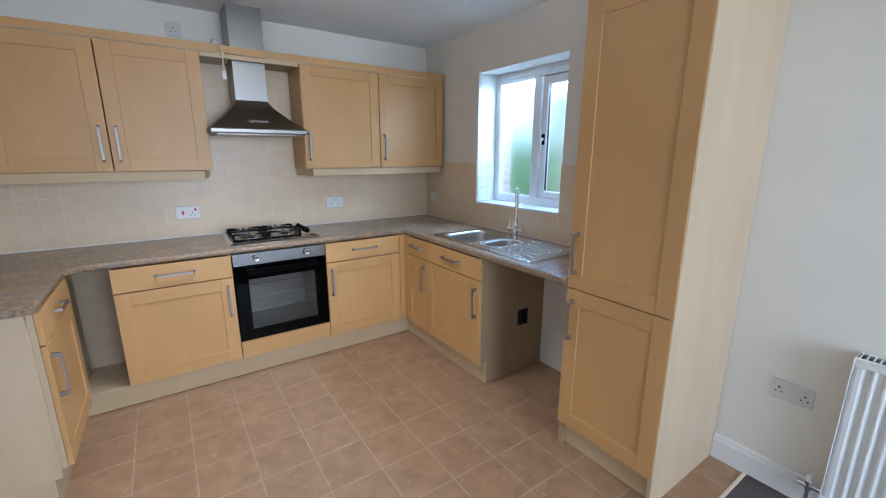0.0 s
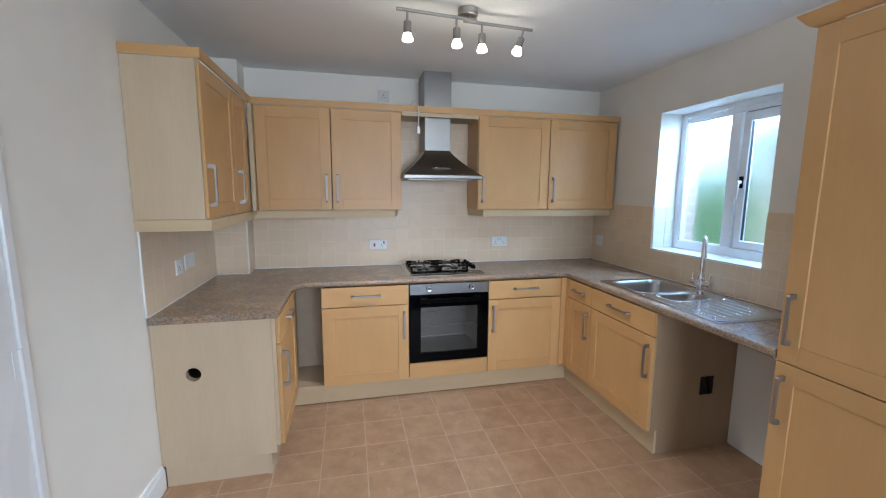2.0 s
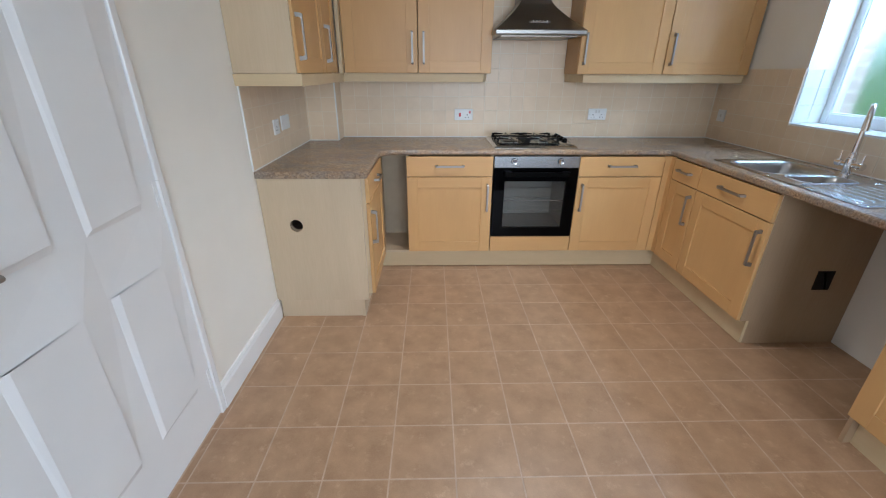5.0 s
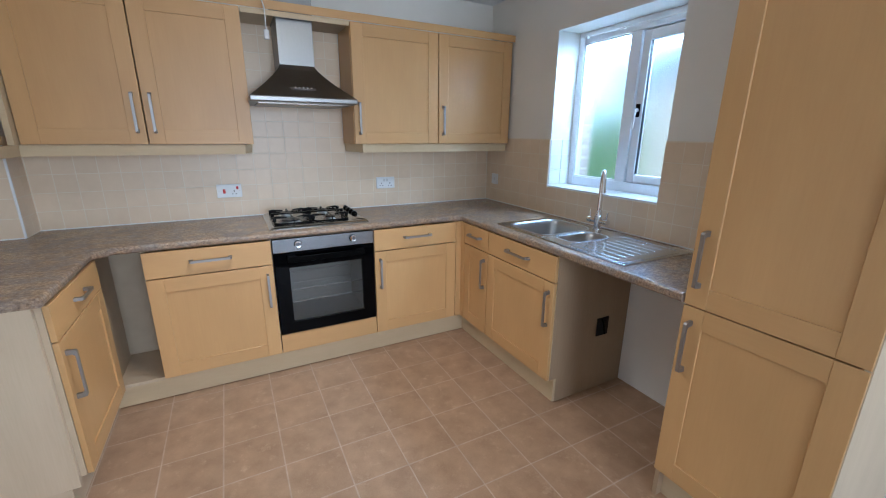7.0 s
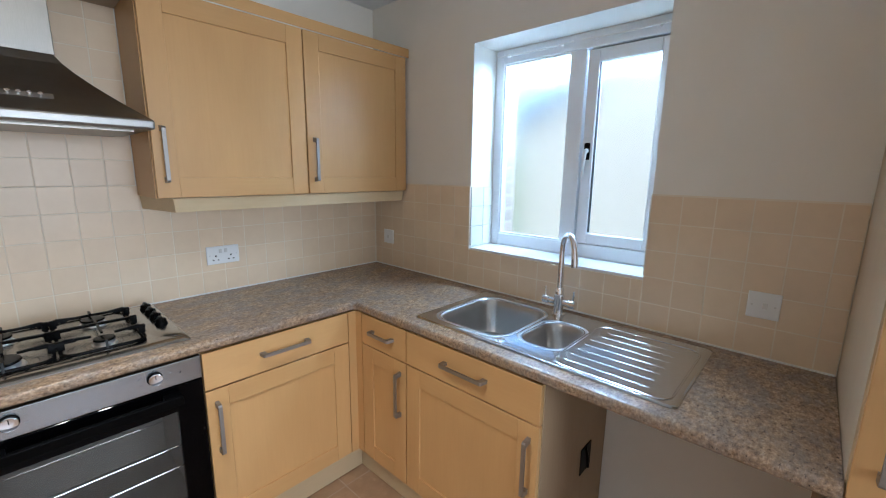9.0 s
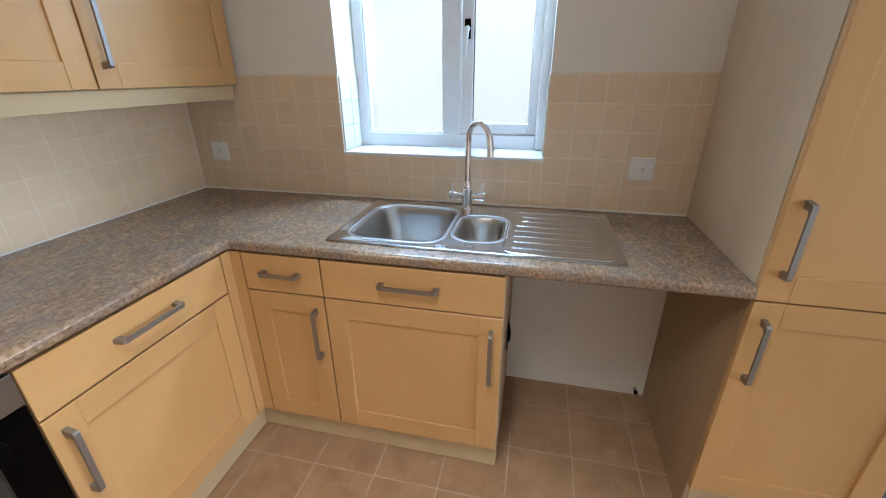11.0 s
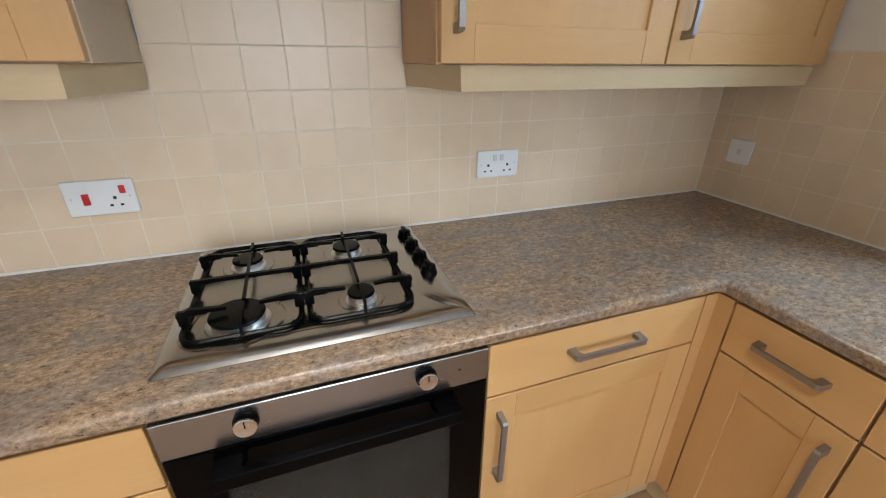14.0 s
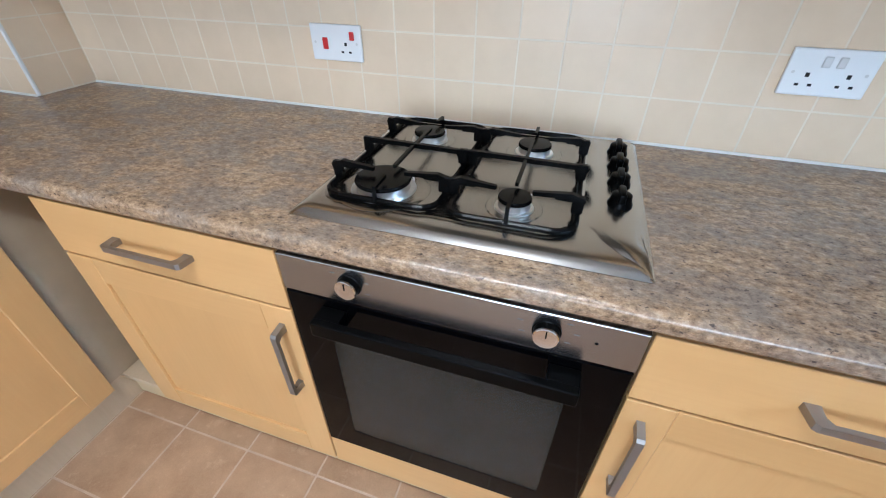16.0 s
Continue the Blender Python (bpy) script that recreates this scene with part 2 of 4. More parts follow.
def thing(name, m, label, category, group="", kind=""):
    return_ob = new(name)
    return_ob.empty_display_size = 0.1
    return_ob.matrix_basis = m
    return tagged(return_ob, label, category, group, kind)


def box(bm, x0, x1, y0, y1, z0, z1, r=0.0, mat=0, seg=2):
    v = [bm.verts.new((x, y, z)) for z in (z0, z1) for x, y in ((x0, y0), (x1, y0), (x1, y1), (x0, y1))]
    fs = [bm.faces.new([v[i] for i in f]) for f in ((3, 2, 1, 0), (4, 5, 6, 7), (0, 1, 5, 4), (1, 2, 6, 5), (2, 3, 7, 6), (3, 0, 4, 7))]
    for f in fs:
        f.material_index = mat
    if r:
        es = list({e for f in fs for e in f.edges})
        out = bmesh.ops.bevel(bm, geom=es, offset=r, segments=seg, profile=0.5, affect="EDGES")
        for f in out["faces"]:
            f.material_index = mat
    return bm


def boxed(*a, **k):
    return box(bmesh.new(), *a, **k)


def loft(bm, rings, cap=True, mat=0):
    """Skins rings of equally many points."""
    vs = [[bm.verts.new(p) for p in ring] for ring in rings]
    n = len(vs[0])
    for a, b in zip(vs, vs[1:]):
        for i in range(n):
            f = bm.faces.new((a[i], a[(i + 1) % n], b[(i + 1) % n], b[i]))
            f.material_index = mat
    if cap:
        bm.faces.new(vs[0][::-1]).material_index = mat
        bm.faces.new(vs[-1]).material_index = mat
    return bm


def rrect(cx, cy, w, h, r, z, n=5):
    """A rounded rectangle's outline at height z."""
    pts = []
    for k, (sx, sy) in enumerate(((1, 1), (-1, 1), (-1, -1), (1, -1))):
        for i in range(n + 1):
            a = math.pi / 2 * (k + i / n)
            pts.append((cx + sx * (w / 2 - r) + r * math.cos(a), cy + sy * (h / 2 - r) + r * math.sin(a), z))
    return pts


def lathe(bm, profile, c=(0, 0, 0), axis="z", n=24, mat=0):
    """Turns (radius, height) pairs round an axis through c."""
    rings = []
    for r, h in profile:
        ring = []
        for i in range(n):
            a = 2 * math.pi * i / n
            u, v = r * math.cos(a), r * math.sin(a)
            p = {"z": (u, v, h), "y": (u, -h, v), "x": (h, u, v)}[axis]
            ring.append((c[0] + p[0], c[1] + p[1], c[2] + p[2]))
        rings.append(ring)
    return loft(bm, rings, mat=mat)


def tube(bm, pts, r, n=10, mat=0, square=False):
    """Sweeps a round or square section along points."""
    pts = [Vector(p) for p in pts]
    rings, ref = [], None
    k = 4 if square else n
    for i, p in enumerate(pts):
        d = (pts[min(i + 1, len(pts) - 1)] - pts[max(i - 1, 0)]).normalized()
        if ref is None:
            ref = d.orthogonal().normalized() if not square else (Vector((1, 0, 0)) if abs(d.x) < 0.9 else Vector((0, 0, 1)))
        ref = (ref - d * ref.dot(d)).normalized()
        s = d.cross(ref)
        rad = r[i] if isinstance(r, (list, tuple)) else r
        rings.append([p + rad * (math.cos(2 * math.pi * (j + 0.5 * square) / k) * ref + math.sin(2 * math.pi * (j + 0.5 * square) / k) * s) for j in range(k)])
    loft(bm, rings, mat=mat)
    bmesh.ops.recalc_face_normals(bm, faces=bm.faces)
    return bm


def cut(ob, cutter_bm):
    """Cuts a shape out of a mesh object for good."""
    me = bpy.data.meshes.new("cutter")
    bmesh.ops.recalc_face_normals(cutter_bm, faces=cutter_bm.faces)
    cutter_bm.to_mesh(me)
    cutter_bm.free()
    tool = new("cutter", me)
    mod = ob.modifiers.new("cut", "BOOLEAN")
    mod.operation, mod.solver, mod.object = "DIFFERENCE", "EXACT", tool
    dg = bpy.context.evaluated_depsgraph_get()
    dg.update()
    done = bpy.data.meshes.new_from_object(ob.evaluated_get(dg))
    ob.modifiers.remove(mod)
    ob.data = done
    bpy.data.objects.remove(tool)
    return ob


def structure(name, bm, mats, label, category):
    return tagged(part(name, bm, mats), label, category, kind="structure")


# ---- the shell of the room ----
H = 2.43
XL, YB = -3.21, -7.0
WIN_Y0, WIN_Y1, WIN_Z0, WIN_Z1 = -1.64, -0.78, 1.10, 2.105

structure("floor", boxed(XL - 0.1, 0.3, YB - 0.1, 0.1, -0.12, -0.006), FLOOR_GROUT, "brown grouted floor under the tiles", "floor")
structure("carpet", boxed(XL, 0, YB, -2.872, -0.006, 0.006), CARPET, "dark grey-brown carpet of the adjoining room", "carpet")
structure("threshold_strip", boxed(XL, 0, -2.872, -2.856, -0.006, 0.007, r=0.002), GROUT, "pale strip between tiles and carpet", "trim")
structure("ceiling", boxed(XL - 0.1, 0.3, YB - 0.1, 0.1, H, H + 0.12), CEIL, "white painted ceiling", "ceiling")
structure("wall_north", boxed(XL - 0.1, 0.3, 0.0, 0.1, -0.1, H), WALL, "off-white painted wall behind the hob", "wall")

bm = bmesh.new()
box(bm, 0, 0.33, YB, WIN_Y0, -0.1, H)
box(bm, 0, 0.33, WIN_Y1, 0, -0.1, H)
box(bm, 0, 0.33, WIN_Y0, WIN_Y1, -0.1, WIN_Z0)
box(bm, 0, 0.33, WIN_Y0, WIN_Y1, WIN_Z1, H)
wall_east = structure("wall_east", bm, WALL, "off-white painted wall with the kitchen window", "wall")

DOOR_Y0, DOOR_Y1, DOOR_Z = -2.805, -2.02, 1.99
bm = bmesh.new()
box(bm, XL - 0.1, XL, DOOR_Y1 + 0.035, 0, -0.1, H)
box(bm, XL - 0.1, XL, YB, DOOR_Y0 - 0.035, -0.1, H)
box(bm, XL - 0.1, XL, DOOR_Y0 - 0.035, DOOR_Y1 + 0.035, DOOR_Z + 0.035, H)
structure("wall_west", bm, WALL, "warm off-white painted wall with a panelled door", "wall")
structure("wall_boxing", boxed(XL, -2.985, -0.187, 0, 0.0, H), WALL, "boxed-in pipe corner painted off-white", "wall")

# the far end of the adjoining room, with its window opening
bm = bmesh.new()
box(bm, XL - 0.1, -2.3, YB - 0.1, YB, -0.1, H)
box(bm, -0.4, 0.33, YB - 0.1, YB, -0.1, H)
box(bm, -2.3, -0.4, YB - 0.1, YB, -0.1, 0.45)
box(bm, -2.3, -0.4, YB - 0.1, YB, 2.35, H)
structure("wall_south", bm, WALL, "plain off-white wall closing the adjoining room", "wall")


def skirting(name, x0, x1, y0, y1, along):
    bm = bmesh.new()
    if along == "west":
        prof = ((0, 0), (0.016, 0), (0.016, 0.10), (0.011, 0.112), (0.011, 0.118), (0.006, 0.128), (0, 0.13))
        loft(bm, [[(x0 + px, y, pz) for px, pz in prof] for y in (y0, y1)])
    else:
        prof = ((0, 0), (-0.016, 0), (-0.016, 0.10), (-0.011, 0.112), (-0.011, 0.118), (-0.006, 0.128), (0, 0.13))
        loft(bm, [[(x0 + px, y, pz) for px, pz in prof] for y in (y0, y1)])
    bmesh.ops.recalc_face_normals(bm, faces=bm.faces)
    return structure(name, bm, GLOSS, "white gloss skirting board with a moulded top", "skirting")


skirting("baseboard_west", XL, XL, DOOR_Y1 + 0.035, -1.245, "west")
skirting("baseboard_west_far", XL, XL, YB, DOOR_Y0 - 0.035, "west")
skirting("baseboard_east", 0, 0, YB, -2.712, "east")

stub = thing("pipe_stub", pose(0, -2.165, 0.035), "short capped dark pipe stub low on the gap wall", "pipe")
part("pipe", lathe(bmesh.new(), [(0.008, -0.025), (0.008, 0.0)], axis="x", n=12), NICKEL, stub)
part("cap", lathe(bmesh.new(), [(0.009, -0.033), (0.010, -0.025)], axis="x", n=12), BLACK_PLASTIC, stub)

# ---- panelled door ----
frame_door = structure("door_frame", boxed(XL - 0.1, XL + 0.012, DOOR_Y1 + 0.003, DOOR_Y1 + 0.035, 0, DOOR_Z + 0.035, r=0.003), GLOSS,
                       "narrow white gloss door frame", "door frame")
part("jamb", boxed(XL - 0.1, XL + 0.012, DOOR_Y0 - 0.035, DOOR_Y0 - 0.003, 0, DOOR_Z + 0.035, r=0.003), GLOSS, frame_door)
part("head", boxed(XL - 0.1, XL + 0.012, DOOR_Y0 - 0.003, DOOR_Y1 + 0.003, DOOR_Z + 0.003, DOOR_Z + 0.035, r=0.003), GLOSS, frame_door)

door = thing("door_1", pose(XL, 0, 0), "closed white six-panel moulded door in gloss paint", "door", kind="structure")
bm = bmesh.new()
ys = [DOOR_Y0, -2.70, -2.46, -2.358, -2.125, DOOR_Y1]
zs = [0.012, 0.21, 0.785, 0.972, 1.592, 1.705, 1.885, DOOR_Z]
grid = {(i, j): bm.verts.new((0.004, y, z)) for i, y in enumerate(ys) for j, z in enumerate(zs)}
for i in range(5):
    for j in range(7):
        f = bm.faces.new((grid[i, j], grid[i + 1, j], grid[i + 1, j + 1], grid[i, j + 1]))
        if i in (1, 3) and j in (1, 3, 5):
            bmesh.ops.inset_region(bm, faces=[f], thickness=0.012, depth=-0.011)
            bmesh.ops.inset_region(bm, faces=[f], thickness=0.010, depth=0.0)
            bmesh.ops.inset_region(bm, faces=[f], thickness=0.024, depth=0.008)
box(bm, -0.036, -0.012, DOOR_Y0, DOOR_Y1, 0.012, DOOR_Z)
box(bm, -0.012, 0.0036, DOOR_Y0, DOOR_Y0 + 0.03, 0.012, DOOR_Z)
box(bm, -0.012, 0.0036, DOOR_Y1 - 0.03, DOOR_Y1, 0.012, DOOR_Z)
box(bm, -0.012, 0.0036, DOOR_Y0 + 0.03, DOOR_Y1 - 0.03, 0.012, 0.05)
box(bm, -0.012, 0.0036, DOOR_Y0 + 0.03, DOOR_Y1 - 0.03, DOOR_Z - 0.03, DOOR_Z)
part("leaf", bm, GLOSS, door)
for z in (0.21, 1.01, 1.76):
    bm = lathe(bmesh.new(), [(0.006, -0.045), (0.006, 0.045)], (0.009, DOOR_Y1 + 0.002, z), n=10)
    box(bm, 0.004, 0.0065, DOOR_Y1 - 0.022, DOOR_Y1, z - 0.045, z + 0.045)
    part("hinge", bm, GLOSS, door, "painted-over white hinge", smooth=True)
bm = lathe(bmesh.new(), [(0.025, 0.0), (0.025, 0.008), (0.010, 0.010), (0.010, 0.045)], (0.004, -2.745, 0.998), "x", 20)
tube(bm, [(0.046, -2.748, 0.998), (0.050, -2.72, 0.998), (0.051, -2.68, 1.000), (0.047, -2.625, 0.999)], [0.010, 0.0105, 0.0095, 0.008])
part("handle", bm, NICKEL, door, "satin nickel lever handle", smooth=True)

# ---- window ----
win = thing("window_1", pose(0.185, 0, 0), "white uPVC casement window with two frosted panes", "window", kind="structure")
bm = bmesh.new()
y0, y1, z0, z1, d = WIN_Y0, WIN_Y1, WIN_Z0 + 0.012, WIN_Z1, 0.065
MID = -1.225
box(bm, 0, d, y0, y0 + 0.04, z0, z1, r=0.004)
box(bm, 0, d, y1 - 0.047, y1, z0, z1, r=0.004)
box(bm, 0.001, d, y0 + 0.04, y1 - 0.047, z0, z0 + 0.062, r=0.004)
box(bm, 0.001, d, y0 + 0.04, y1 - 0.047, z1 - 0.068, z1, r=0.004)
box(bm, 0.002, d, MID - 0.035, MID + 0.035, z0 + 0.062, z1 - 0.068, r=0.004)
part("window_frame", bm, UPVC, win)
bm = bmesh.new()
sy0, sy1, sz0, sz1 = y0 + 0.042, MID - 0.042, z0 + 0.064, z1 - 0.074
for a in ((sy0, sy0 + 0.034, sz0, sz1), (sy1 - 0.050, sy1, sz0, sz1), (sy0 + 0.034, sy1 - 0.050, sz0, sz0 + 0.047), (sy0 + 0.034, sy1 - 0.050, sz1 - 0.055, sz1)):
    box(bm, 0.012, 0.054, *a, r=0.004)
sash = part("sash", bm, UPVC, win, "opening casement sash")
part("gasket", boxed(0.030, 0.042, sy0 + 0.001, sy1 - 0.001, sz1 - 0.002, sz1 + 0.0055), GASKET, sash)
bm = bmesh.new()
for a in ((sy0 + 0.032, sy0 + 0.036), (sy1 - 0.053, sy1 - 0.048)):
    box(bm, 0.020, 0.036, *a, sz0 + 0.053, sz1 - 0.053)
part("gasket", bm, GASKET, sash)
pane_a = part("pane", boxed(0.040, 0.044, sy0 + 0.030, sy1 - 0.045, sz0 + 0.042, sz1 - 0.050), FROST, win, "frosted glass pane")
pane_b = part("pane", boxed(0.030, 0.034, MID + 0.03, y1 - 0.04, z0 + 0.056, z1 - 0.06), FROST, win, "frosted glass pane")
for p in (pane_a, pane_b):
    p.visible_shadow = False
bm = bmesh.new()
for a in ((MID + 0.035, MID + 0.043, z0 + 0.062, z1 - 0.068), (y1 - 0.055, y1 - 0.047, z0 + 0.062, z1 - 0.068)):
    box(bm, 0.008, 0.03, *a, r=0.002)
for a in ((z0 + 0.062, z0 + 0.070), (z1 - 0.076, z1 - 0.068)):
    box(bm, 0.008, 0.03, MID + 0.043, y1 - 0.055, *a, r=0.002)
part("glazing_bead", bm, UPVC, win)
bm = boxed(0.002, 0.012, sy1 - 0.038, sy1 - 0.012, 1.56, 1.635, r=0.003)
part("handle_plate", bm, BLACK_PLASTIC, win, "dark handle plate")
bm = tube(bmesh.new(), [(0.003, sy1 - 0.025, 1.60), (-0.016, sy1 - 0.025, 1.595), (-0.020, sy1 - 0.024, 1.575), (-0.014, sy1 - 0.020, 1.53), (-0.012, sy1 - 0.018, 1.487)], [0.011, 0.011, 0.010, 0.007, 0.006])
part("handle", bm, WHITE_PLASTIC, win, "white espagnolette lever", smooth=True)
for ya, yb in ((MID + 0.02, y1 - 0.02), (y0 + 0.03, MID - 0.02)):
    bm = tube(bmesh.new(), [(-0.02, ya + (yb - ya) * i / 8, z1 - 0.035 - 0.005 * math.sin(i / 8 * math.pi)) for i in range(9)], 0.0035, 8)
    for i in (0.15, 0.85):
        lathe(bm, [(0.007, -0.022), (0.007, 0.0)], (0, ya + (yb - ya) * i, z1 - 0.036), "x", 10)
    part("curtain_wire", bm, WHITE_PLASTIC, win, "white net-curtain wire")
part("window_sill", boxed(-0.188, 0.0, WIN_Y0, WIN_Y1, WIN_Z0, WIN_Z0 + 0.012, r=0.003), GLOSS, win, "white sill board")

# ---- outside ----
structure("ground", boxed(-900, 900, -900, 900, -0.5, -0.3), GRASS, "grass beyond the window", "ground")
house = thing("neighbour_house", pose(0, 0, 0), "pale rendered neighbouring house with a slate roof", "house")
gable = ((-9, -0.3), (1.7, -0.3), (1.7, 2.2), (-3.4, 4.9), (-9, 2.1))
bm = loft(bmesh.new(), [[(x, y, z) for y, z in gable] for x in (4.2, 9)])
bmesh.ops.recalc_face_normals(bm, faces=bm.faces)
part("wall", bm, RENDER, house)
for (ya, za), (yb, zb) in (((2.1, 2.02), (-3.4, 4.93)), ((-9.4, 1.9), (-3.4, 4.93))):
    bm = loft(bmesh.new(), [[(x, ya, za), (x, yb, zb), (x, yb, zb + 0.24), (x, ya, za + 0.24)] for x in (3.95, 9.2)])
    bmesh.ops.recalc_face_normals(bm, faces=bm.faces)
    part("roof", bm, ROOF, house)

hedge = thing("hedge", pose(6.0, 5.4, -0.3), "tall clipped green garden hedge", "hedge", kind="stuff")
bm = bmesh.new()
rng = random.Random(4)
for _ in range(6000):
    c = Vector((rng.uniform(-0.7, 0.7), rng.uniform(-3.4, 4.5), rng.uniform(0, 2.35)))
    if rng.random() < 0.75:
        c.x = -0.7 + rng.uniform(-0.06, 0.1)
    u = Vector((rng.uniform(-1, 1), rng.uniform(-1, 1), rng.uniform(-1, 1))).normalized()
    w = u.orthogonal().normalized()
    s = rng.uniform(0.05, 0.10)
    bm.faces.new([bm.verts.new(c + s * q) for q in (u, 0.5 * w, -u, -0.5 * w)])
part("leaves", bm, LEAF, hedge)
part("core", boxed(-0.6, 0.7, -3.3, 4.4, 0, 2.2), LEAF, hedge)

# outer brick jambs of the window
jamb = thing("outer_wall", pose(0, 0, 0), "buff brick outer reveal of the window", "brick wall", kind="structure")
part("mortar", boxed(0.255, 0.345, WIN_Y1 - 0.028, WIN_Y1 - 0.002, 1.0, 2.2), GROUT, jamb)
part("mortar", boxed(0.255, 0.345, WIN_Y0 + 0.002, WIN_Y0 + 0.028, 1.0, 2.2), GROUT, jamb)
for k in range(16):
    for yc in (WIN_Y1 - 0.016, WIN_Y0 + 0.016):
        part("brick", boxed(0.252, 0.350, yc - 0.0165, yc + 0.0165, 1.005 + 0.075 * k, 1.070 + 0.075 * k, r=0.003, seg=1), BRICK, jamb)

# ---- kitchen units ----
GAP = 0.003


def handle_bm(length, along):
    """A flat bow handle with slanted feet, standing off a front at y = 0."""
    bm = bmesh.new()
    L = length / 2
    prof = ((-L, 0), (-L + 0.004, -0.030), (-L + 0.010, -0.034), (L - 0.010, -0.034), (L - 0.004, -0.030), (L, 0),
            (L - 0.020, 0), (L - 0.020, -0.018), (L - 0.026, -0.026), (-L + 0.026, -0.026), (-L + 0.020, -0.018), (-L + 0.020, 0))
    rings = []
    for s in (-0.0065, 0.0065):
        rings.append([(u, v, s) if along == "x" else (s, v, u) for u, v in prof])
    vs = [[bm.verts.new(p) for p in r] for r in rings]
    n = len(prof)
    for i in range(n):
        bm.faces.new((vs[0][i], vs[0][(i + 1) % n], vs[1][(i + 1) % n], vs[1][i]))
    quads = ((0, 1, 10, 11), (1, 2, 9, 10), (2, 3, 8, 9), (3, 4, 7, 8), (4, 5, 6, 7))
    for v in vs:
        for q in quads:
            bm.faces.new([v[i] for i in q])
    bmesh.ops.recalc_face_normals(bm, faces=bm.faces)
    return bm


def add_handle(parent, x, y, z, along, length=0.205):
    part("handle", handle_bm(length, along), NICKEL, parent, "satin nickel bow handle", pose(x, y, z))


def shaker(parent, x0, x1, z0, z1, y, hx, hz, stile=0.075):
    """A shaker door: front at y, frame of stiles and rails round a recessed panel."""
    w, h = (x1 - x0) / 2, (z1 - z0) / 2
    s = min(stile, w * 0.5)
    c = pose((x0 + x1) / 2, y, (z0 + z1) / 2)
    d = part("door", boxed(-w + 0.004, w - 0.004, 0.0075, 0.019, -h + 0.004, h - 0.004), BEECH, parent, "beech shaker door", c)
    for sx in (-1, 1):
        a, b = sorted((sx * w, sx * (w - s)))
        part("stile", boxed(a, b, 0, 0.020, -h, h, r=0.0015, seg=1), BEECH, d)
        a, b = sorted((sx * h, sx * (h - s)))
        part("rail", boxed(-w + s, w - s, 0.0004, 0.020, a, b, r=0.0012, seg=1), BEECH_H, d)
    if hx is not None:
        add_handle(d, hx - (x0 + x1) / 2, 0, hz - (z0 + z1) / 2, "z")
    return d


def drawer_front(parent, x0, x1, z0, z1, y, length=0.205):
    bm = boxed(-(x1 - x0) / 2, (x1 - x0) / 2, 0, 0.02, -(z1 - z0) / 2, (z1 - z0) / 2, r=0.0015, seg=1)
    d = part("drawer_front", bm, BEECH_H, parent, "plain beech drawer front", pose((x0 + x1) / 2, y, (z0 + z1) / 2))
    add_handle(d, 0, 0, 0.005, "x", length)
    return d


def carcass(parent, w, depth, z0, z1, t=0.018, sides=(CREAM, CREAM)):
    part("side_panel", boxed(0.0005, t, -depth, -0.004, z0, z1), sides[0], parent)
    part("side_panel", boxed(w - t, w - 0.0005, -depth, -0.004, z0, z1), sides[1], parent)
    part("base_panel", boxed(t, w - t, -depth, -0.004, z0, z0 + t), INSIDE, parent)
    part("back_panel", boxed(t, w - t, -0.012, -0.004, z0 + t, z1), INSIDE, parent)


FRONT = -0.595
BASE_TOP, SPLIT = 0.868, 0.721


def base_unit(m, w, hinge, label, drawer=0.205):
    u = thing("base_cabinet", m, label, "kitchen cabinet", "base cabinets")
    carcass(u, w, 0.574, 0.15, 0.868)
    drawer_front(u, GAP, w - GAP, SPLIT + GAP, BASE_TOP - 0.004, FRONT, drawer)
    hx = 0.036 if hinge == "right" else w - 0.036
    shaker(u, GAP, w - GAP, 0.152, SPLIT - GAP, FRONT, hx, SPLIT - 0.15)
    return u


base_unit(pose(-2.448, 0, 0), 0.609, "left", "beech base cabinet with drawer between oven and open corner")
base_unit(pose(-1.236, 0, 0), 0.602, "right", "beech base cabinet with drawer between oven and inner corner")
base_unit(pose(0, -0.640, 0, 0, 0, -90), 0.30, "left", "narrow beech base cabinet in the inner corner", 0.15)
sink_unit = base_unit(pose(0, -0.940, 0, 0, 0, -90), 0.615, "left", "beech sink base cabinet beside an appliance gap")
# gap side and its foot: the shade under the worktop is in their brown
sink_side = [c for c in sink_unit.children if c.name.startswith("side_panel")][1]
sink_side.data.materials[0] = SHADED_SIDE
sink_side["label"] = "side panel facing the appliance gap, browned to show its shade"
part("side_foot", boxed(0.597, 0.6145, -0.5235, -0.004, 0.001, 0.15), SHADED_SIDE, sink_unit, "side panel foot reaching the floor, browned to show its shade")
part("edge_strip", boxed(0.597, 0.6146, -0.5745, -0.574, 0.15, 0.868), CREAM, sink_unit)
pen = base_unit(pose(XL, -1.222, 0, 0, 0, 90), 0.60, "right", "beech base cabinet at the end of the worktop run", 0.15)

# corner filler between the two runs
filler = thing("corner_post", pose(-0.634, FRONT, 0), "beech corner filler strip between the cabinet runs", "filler strip")
bm = boxed(0, 0.040, 0.0, 0.018, 0.152, 0.866)
box(bm, 0.040, 0.058, -0.043, 0.018, 0.152, 0.866)
part("strip", bm, BEECH, filler)

